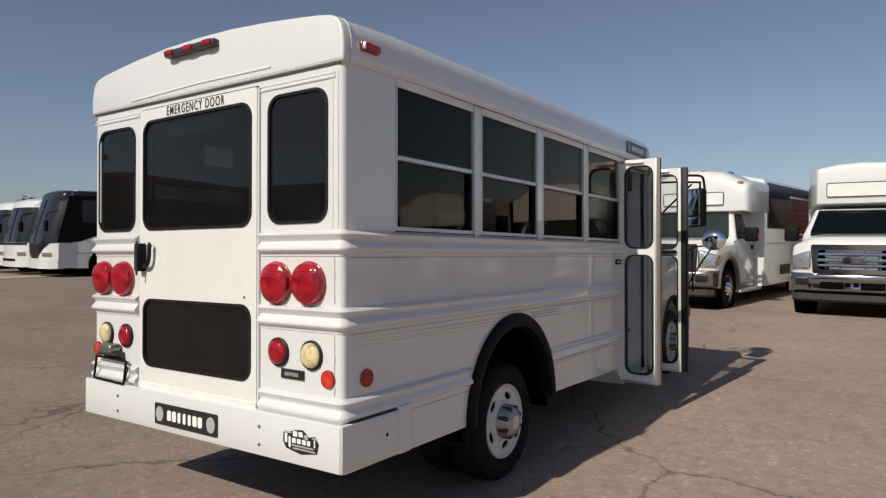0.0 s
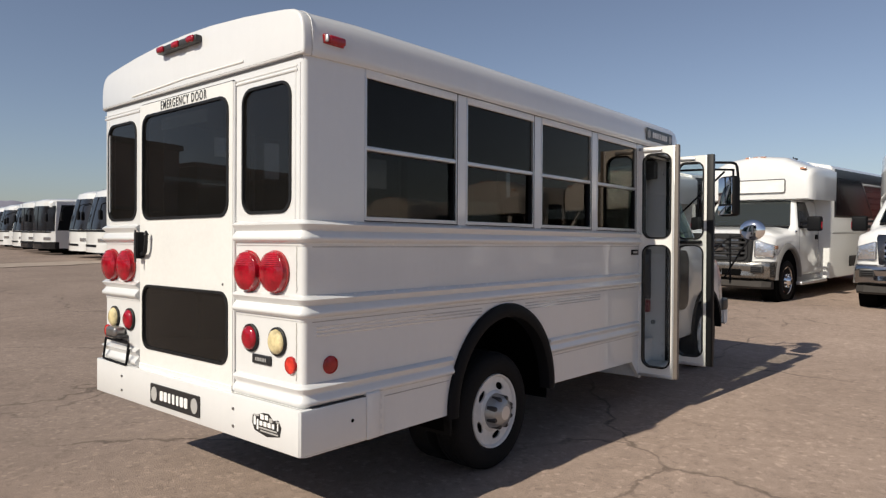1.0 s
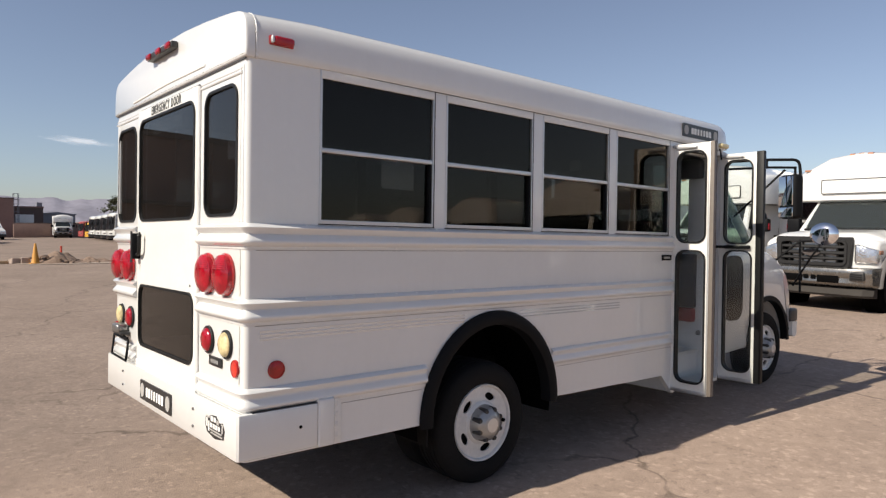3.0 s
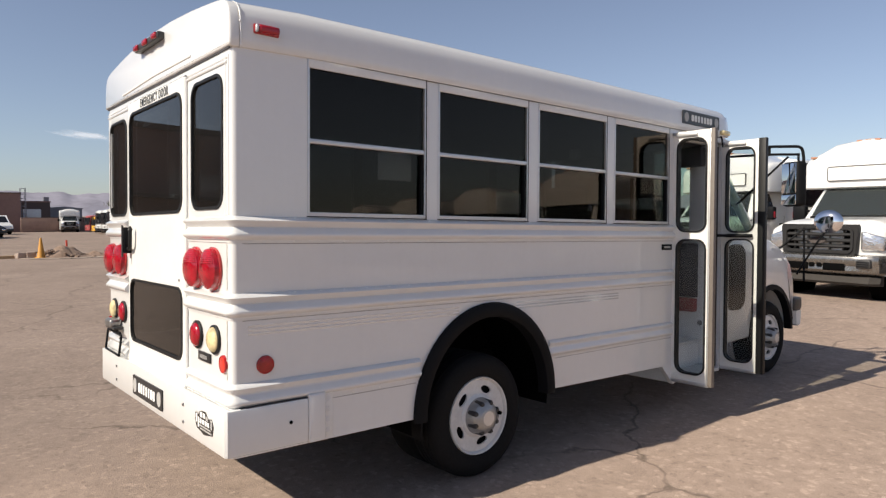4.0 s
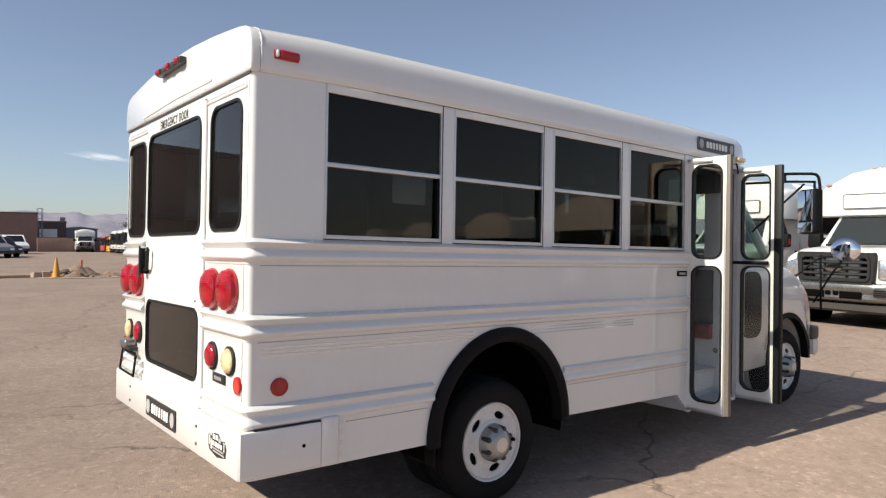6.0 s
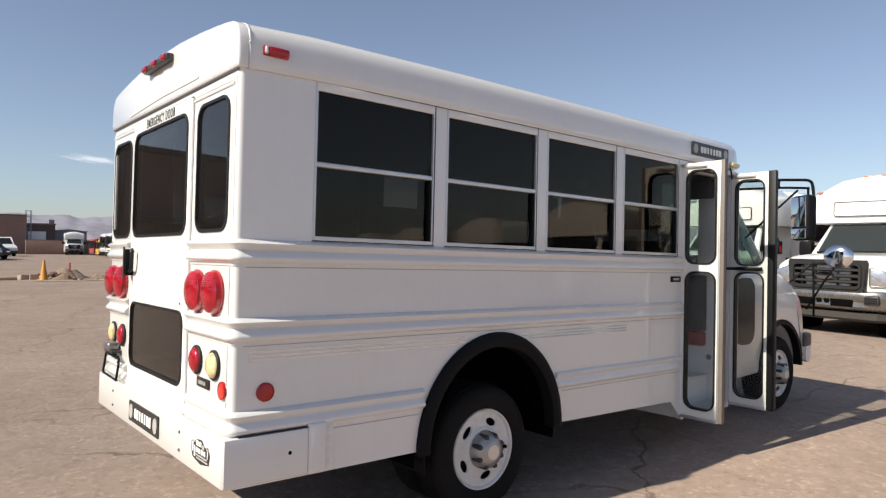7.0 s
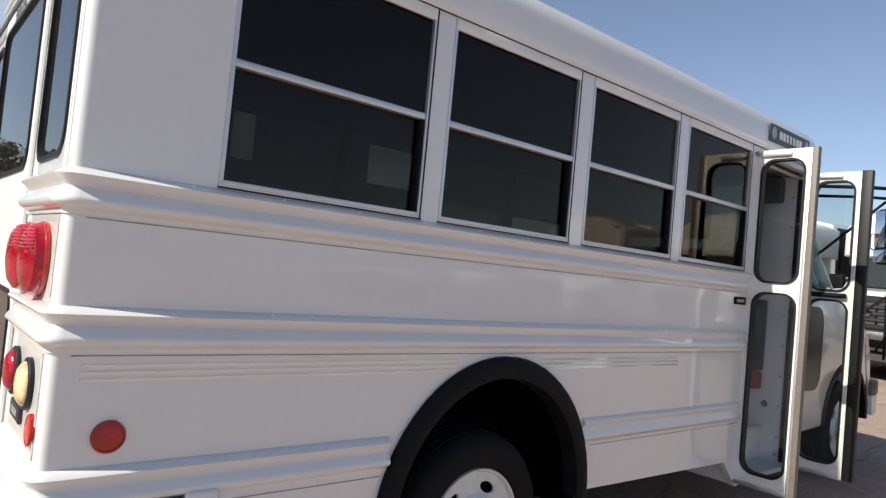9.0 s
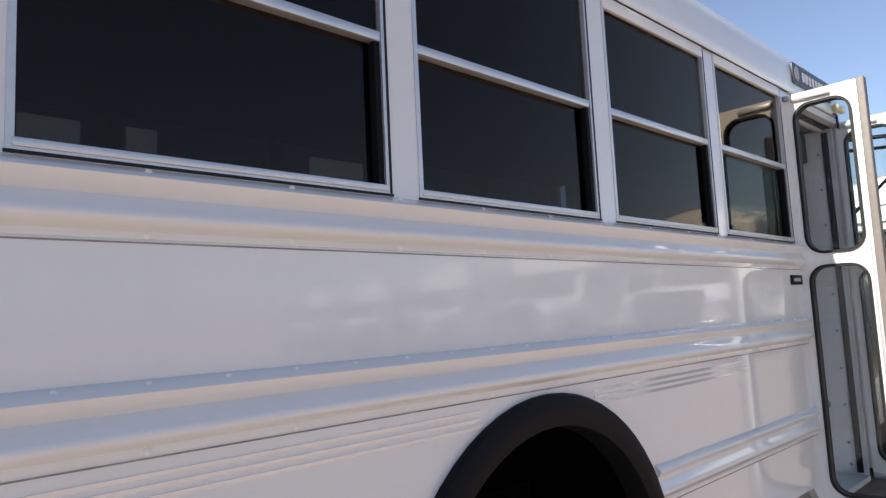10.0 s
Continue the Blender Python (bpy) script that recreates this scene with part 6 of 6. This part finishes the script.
# ---- buildings, wall, mountains ----
def build_warehouse():
    b = root("warehouse", pose(-100.2, 13.1, -0.7), "plain brown stucco warehouse with flat roof", "building")
    part("wall", box(-24, 0, -44, 0.3, 0, 5.15), STUCCO, b)
    part("parapet", box(-24.1, 0.08, -44.1, 0.38, 5.15, 5.3), DARK_BRICK, b)
    cage = bmesh.new()
    for y in (0.4, 0.95):
        for x in (-1.2, -0.3):
            tube([(x, y, 0.0), (x, y, 5.9)], 0.04, 6, cage)
    for z in (1.5, 2.5, 3.5, 4.5, 5.1, 5.85):
        tube([(-0.3, 0.4, z), (-0.3, 0.95, z)], 0.04, 6, cage)
        tube([(-1.2, 0.4, z), (-0.3, 0.4, z)], 0.04, 6, cage)
    part("ladder", cage, GREY_WALL, b, "grey steel roof ladder")
    c = root("low_building", pose(-110, 17.6, -0.8), "low dark brown building with pale roller door", "building")
    part("wall", box(-12, 0, -4.0, 0.9, 0, 4.3), DARK_BRICK, c)
    part("roller_door", box(-0.05, 0.06, -2.6, -0.3, 0.8, 3.3, 0.02), WHITE_TRIM, c)
    part("roof_edge", box(-12.1, 0.1, -4.1, 1.0, 4.3, 4.5), STUCCO, c)
    part("chimney", box(-1.5, -0.7, 0.2, 0.9, 4.5, 5.1), GREY_WALL, c)
    d = root("metal_shed", pose(-116, 21.5, -0.8), "grey-blue metal shed behind the wall", "building")
    part("wall", box(-8, 0, -3, 2.5, 0, 3.4), GREY_WALL, d)
    part("roof", slab("x", -8.1, 0.1, [(-3.2, 3.4), (2.7, 3.4), (2.7, 3.5), (0, 3.8), (-3.2, 3.5)]), GREY_WALL, d)
    w = part("yard_wall", box(-0.12, 0.12, -4.6, 5.5, 0, 1.9, 0.02), BLOCK)
    w.matrix_basis = pose(-97.8, 17.6, -0.65)
    tagged(w, "tan block wall along the yard", "wall", kind="structure")
    cap = part("wall_cap", box(-0.16, 0.16, -4.6, 5.5, 1.9, 1.97, 0.01), DARK_BRICK, w)
    far = part("red_wall", box(-14, 14, -0.2, 0.2, 0, 3.1, 0.02), RED_WALL)
    far.matrix_basis = stand(4.0, 27.0)
    tagged(far, "dark red brick wall behind the shuttle buses", "wall", kind="structure")


def build_mountains():
    bm = bmesh.new()
    n, rows = 1000, 9
    grid = []
    for i in range(n + 1):
        deg = 95 + 330 * i / n
        a = radians(deg)
        h = 92 + 22 * noise.noise((deg * 0.16, 1.3, 0)) + 22 * noise.noise((deg * 0.42, 4.0, 0)) + 8 * noise.noise((deg * 1.1, 9.0, 0)) + 3 * noise.noise((deg * 3.1, 2.0, 0))
        col = []
        for j in range(rows):
            t = j / (rows - 1)
            r = 2800 + 500 * t
            z = h * (0.25 * t + 0.75 * t ** 1.8)
            z += math.sin(math.pi * t) * (14 * noise.noise((deg * 0.7, t * 2.0, 5)) + 9 * noise.noise((deg * 2.1, t * 3.0, 8)))
            col.append(bm.verts.new((r * math.cos(a), r * math.sin(a), max(-12, z - 12 * (1 - t)))))
        grid.append(col)
    for p, q in zip(grid, grid[1:]):
        for j in range(rows - 1):
            bm.faces.new((p[j], q[j], q[j + 1], p[j + 1]))
    # the ridge gets its haze from its colour, not from the air
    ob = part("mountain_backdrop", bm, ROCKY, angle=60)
    tagged(ob, "desert mountains on the horizon, distance haze painted violet", "mountains", kind="structure")
    # one small cloud, a thin tilted veil far off
    cl = bmesh.new()
    uv = cl.loops.layers.uv.new("veil")
    c = Vector((-2932, 640, 318))
    along, up = Vector((0.25, 1.0, -0.06)).normalized(), Vector((-0.8, 0.0, 0.6)).normalized()
    vs = [cl.verts.new(c + along * (150 * u) + up * (38 * v)) for u, v in ((-1, -1), (1, -1), (1, 1), (-1, 1))]
    f = cl.faces.new(vs)
    for lp, q in zip(f.loops, ((0, 0), (1, 0), (1, 1), (0, 1))):
        lp[uv].uv = q
    o = part("cloud", cl, CLOUD)
    tagged(o, "small thin white cloud above the mountains", "cloud", kind="structure")


def build_tree(x, y, high, spread, seed, label):
    rng = random.Random(seed)
    t = root("tree", stand(x, y), label, "tree")
    bm = tube([(0, 0, 0), (0.08, 0.05, high * 0.3), (0.0, 0.1, high * 0.62)], 0.17, 8)
    for i in range(7):
        a = rng.uniform(0, 6.28)
        tube([(0, 0.08, high * rng.uniform(0.3, 0.5)), (spread * 0.6 * math.cos(a), spread * 0.6 * math.sin(a), high * rng.uniform(0.62, 0.85))], 0.06, 6, bm)
    part("trunk", bm, BARK, t)
    crown = bmesh.new()
    clumps = []
    for i in range(26):
        a, q = rng.uniform(0, 6.28), rng.random() ** 0.6
        z = high * rng.uniform(0.5, 0.95)
        k = spread * q * math.sin(math.pi * min(0.95, max(0.2, (z / high - 0.36) / 0.68)))
        clumps.append(Vector((k * math.cos(a), k * math.sin(a), z)))
    for i in range(1500):
        c = rng.choice(clumps) + Vector((rng.gauss(0, 0.24), rng.gauss(0, 0.24), rng.gauss(0, 0.17)))
        u = Vector((rng.gauss(0, 1), rng.gauss(0, 1), rng.gauss(0, 0.6))).normalized() * rng.uniform(0.08, 0.2)
        w = u.orthogonal().normalized() * rng.uniform(0.05, 0.1)
        crown.faces.new([crown.verts.new(c + p) for p in (u, w, -u, -w)])
    part("crown", crown, LEAF, t, smooth=False)


def build_small_van(x, y, yaw, paint, label, high=2.0, length=5.2):
    v = root("parked_van", stand(x, y, yaw), label, "van")
    prof = [(0.0, 0.4), (length, 0.4), (length, high * 0.95), (length - 0.15, high), (1.9, high), (1.05, high * 0.62), (0.15, high * 0.5), (0.0, high * 0.42)]
    part("body", loft([[(q, yy, z) for yy, z in grow(prof, d)] for q, d in ((-0.97, -0.06), (-0.93, 0), (0.93, 0), (0.97, -0.06))]), paint, v, angle=45)
    part("windscreen", loft([[(q, 1.12 + d, high * 0.65) for q in (-0.8, 0.8)] + [(q, 1.82 + d, high * 0.95) for q in (0.75, -0.75)] for d in (-0.04, -0.02)]), COACH_DARK, v)
    for s in (-1, 1):
        part("side_glass", slab("x", s * 0.96, s * 0.985, [(1.6, high * 0.62), (length - 0.5, high * 0.62), (length - 0.5, high * 0.9), (2.0, high * 0.9)]), COACH_DARK, v)
        for yy in (0.9, length - 1.0):
            lorry_wheel(v, s * 0.96, yy, 0.35, s, 0.35)
        part("headlight", box(s * 0.7 - 0.16, s * 0.7 + 0.16, -0.03, 0.1, high * 0.35, high * 0.42, 0.02), CHROME, v)
    part("bumper", box(-0.95, 0.95, -0.1, 0.2, 0.35, 0.6, 0.05), GRILLE, v)
    return v


def build_depot():
    d = root("depot_building", pose(-48, -34, -0.2), "dark brown depot building with a stepped roof across the yard", "building")
    part("wall", box(-70, 2, -10, 9, 0, 7.4), DARK_BRICK, d)
    part("roof_edge", box(-70.3, 2.3, -10.3, 9.3, 7.4, 7.7), STUCCO, d)
    part("wall", box(2, 34, -10, 8.8, 0, 5.7), DARK_BRICK, d)
    part("roof_edge", box(2.3, 34.3, -10.3, 9.1, 5.7, 5.95), STUCCO, d)
    # Pale band added on this out-of-view wall for the rear windows to mirror.
    part("pale_band", slab("y", 8.95, 9.12, [(-22, 3.5), (-10, 3.5), (-10, 5.0), (-15, 5.1), (-22, 5.15)]), WHITE_TRIM, d, "long pale band added to be mirrored in the rear glass")


def build_yard_office():
    b = root("yard_office", pose(-50, -16, -0.25), "plain brown stucco yard building with a dark roof edge", "building")
    part("wall", box(-9, 5, -7, 5.4, 0, 8.3), STUCCO, b)
    part("roof_edge", box(-9.2, 5.2, -7.2, 5.6, 8.3, 8.7), DARK_BRICK, b)
    part("dock_canopy", box(4.9, 6.2, -6.5, 5.0, 3.6, 3.85), DARK_BRICK, b)


build_warehouse()
build_depot()
build_yard_office()
build_mountains()
for i, (tx, ty, th, ts) in enumerate(((-46.5, -6.6, 7.2, 1.9), (-47.5, -9.4, 7.6, 2.0), (-45.5, -4.4, 6.4, 1.7))):
    build_tree(tx, ty, th, ts, 20 + i, "dark green leafy tree beside the yard building")
build_tree(-94, 24.4, 5.4, 1.7, 3, "dark green desert tree behind the coaches")
build_tree(-52.8, 22.3, 4.7, 1.15, 8, "bushy palm-like tree behind the coaches")
build_small_van(-80.6, 9.0, 100, WHITE, "white van parked before the warehouse", 2.05, 5.2)
build_small_van(-60.5, 5.4, 112, GREY_PAINT, "dark grey pickup parked at the yard edge", 1.9, 5.2)
build_small_van(-64.0, 6.4, 112, COACH_DARK, "black pickup parked at the yard edge", 1.75, 5.2)
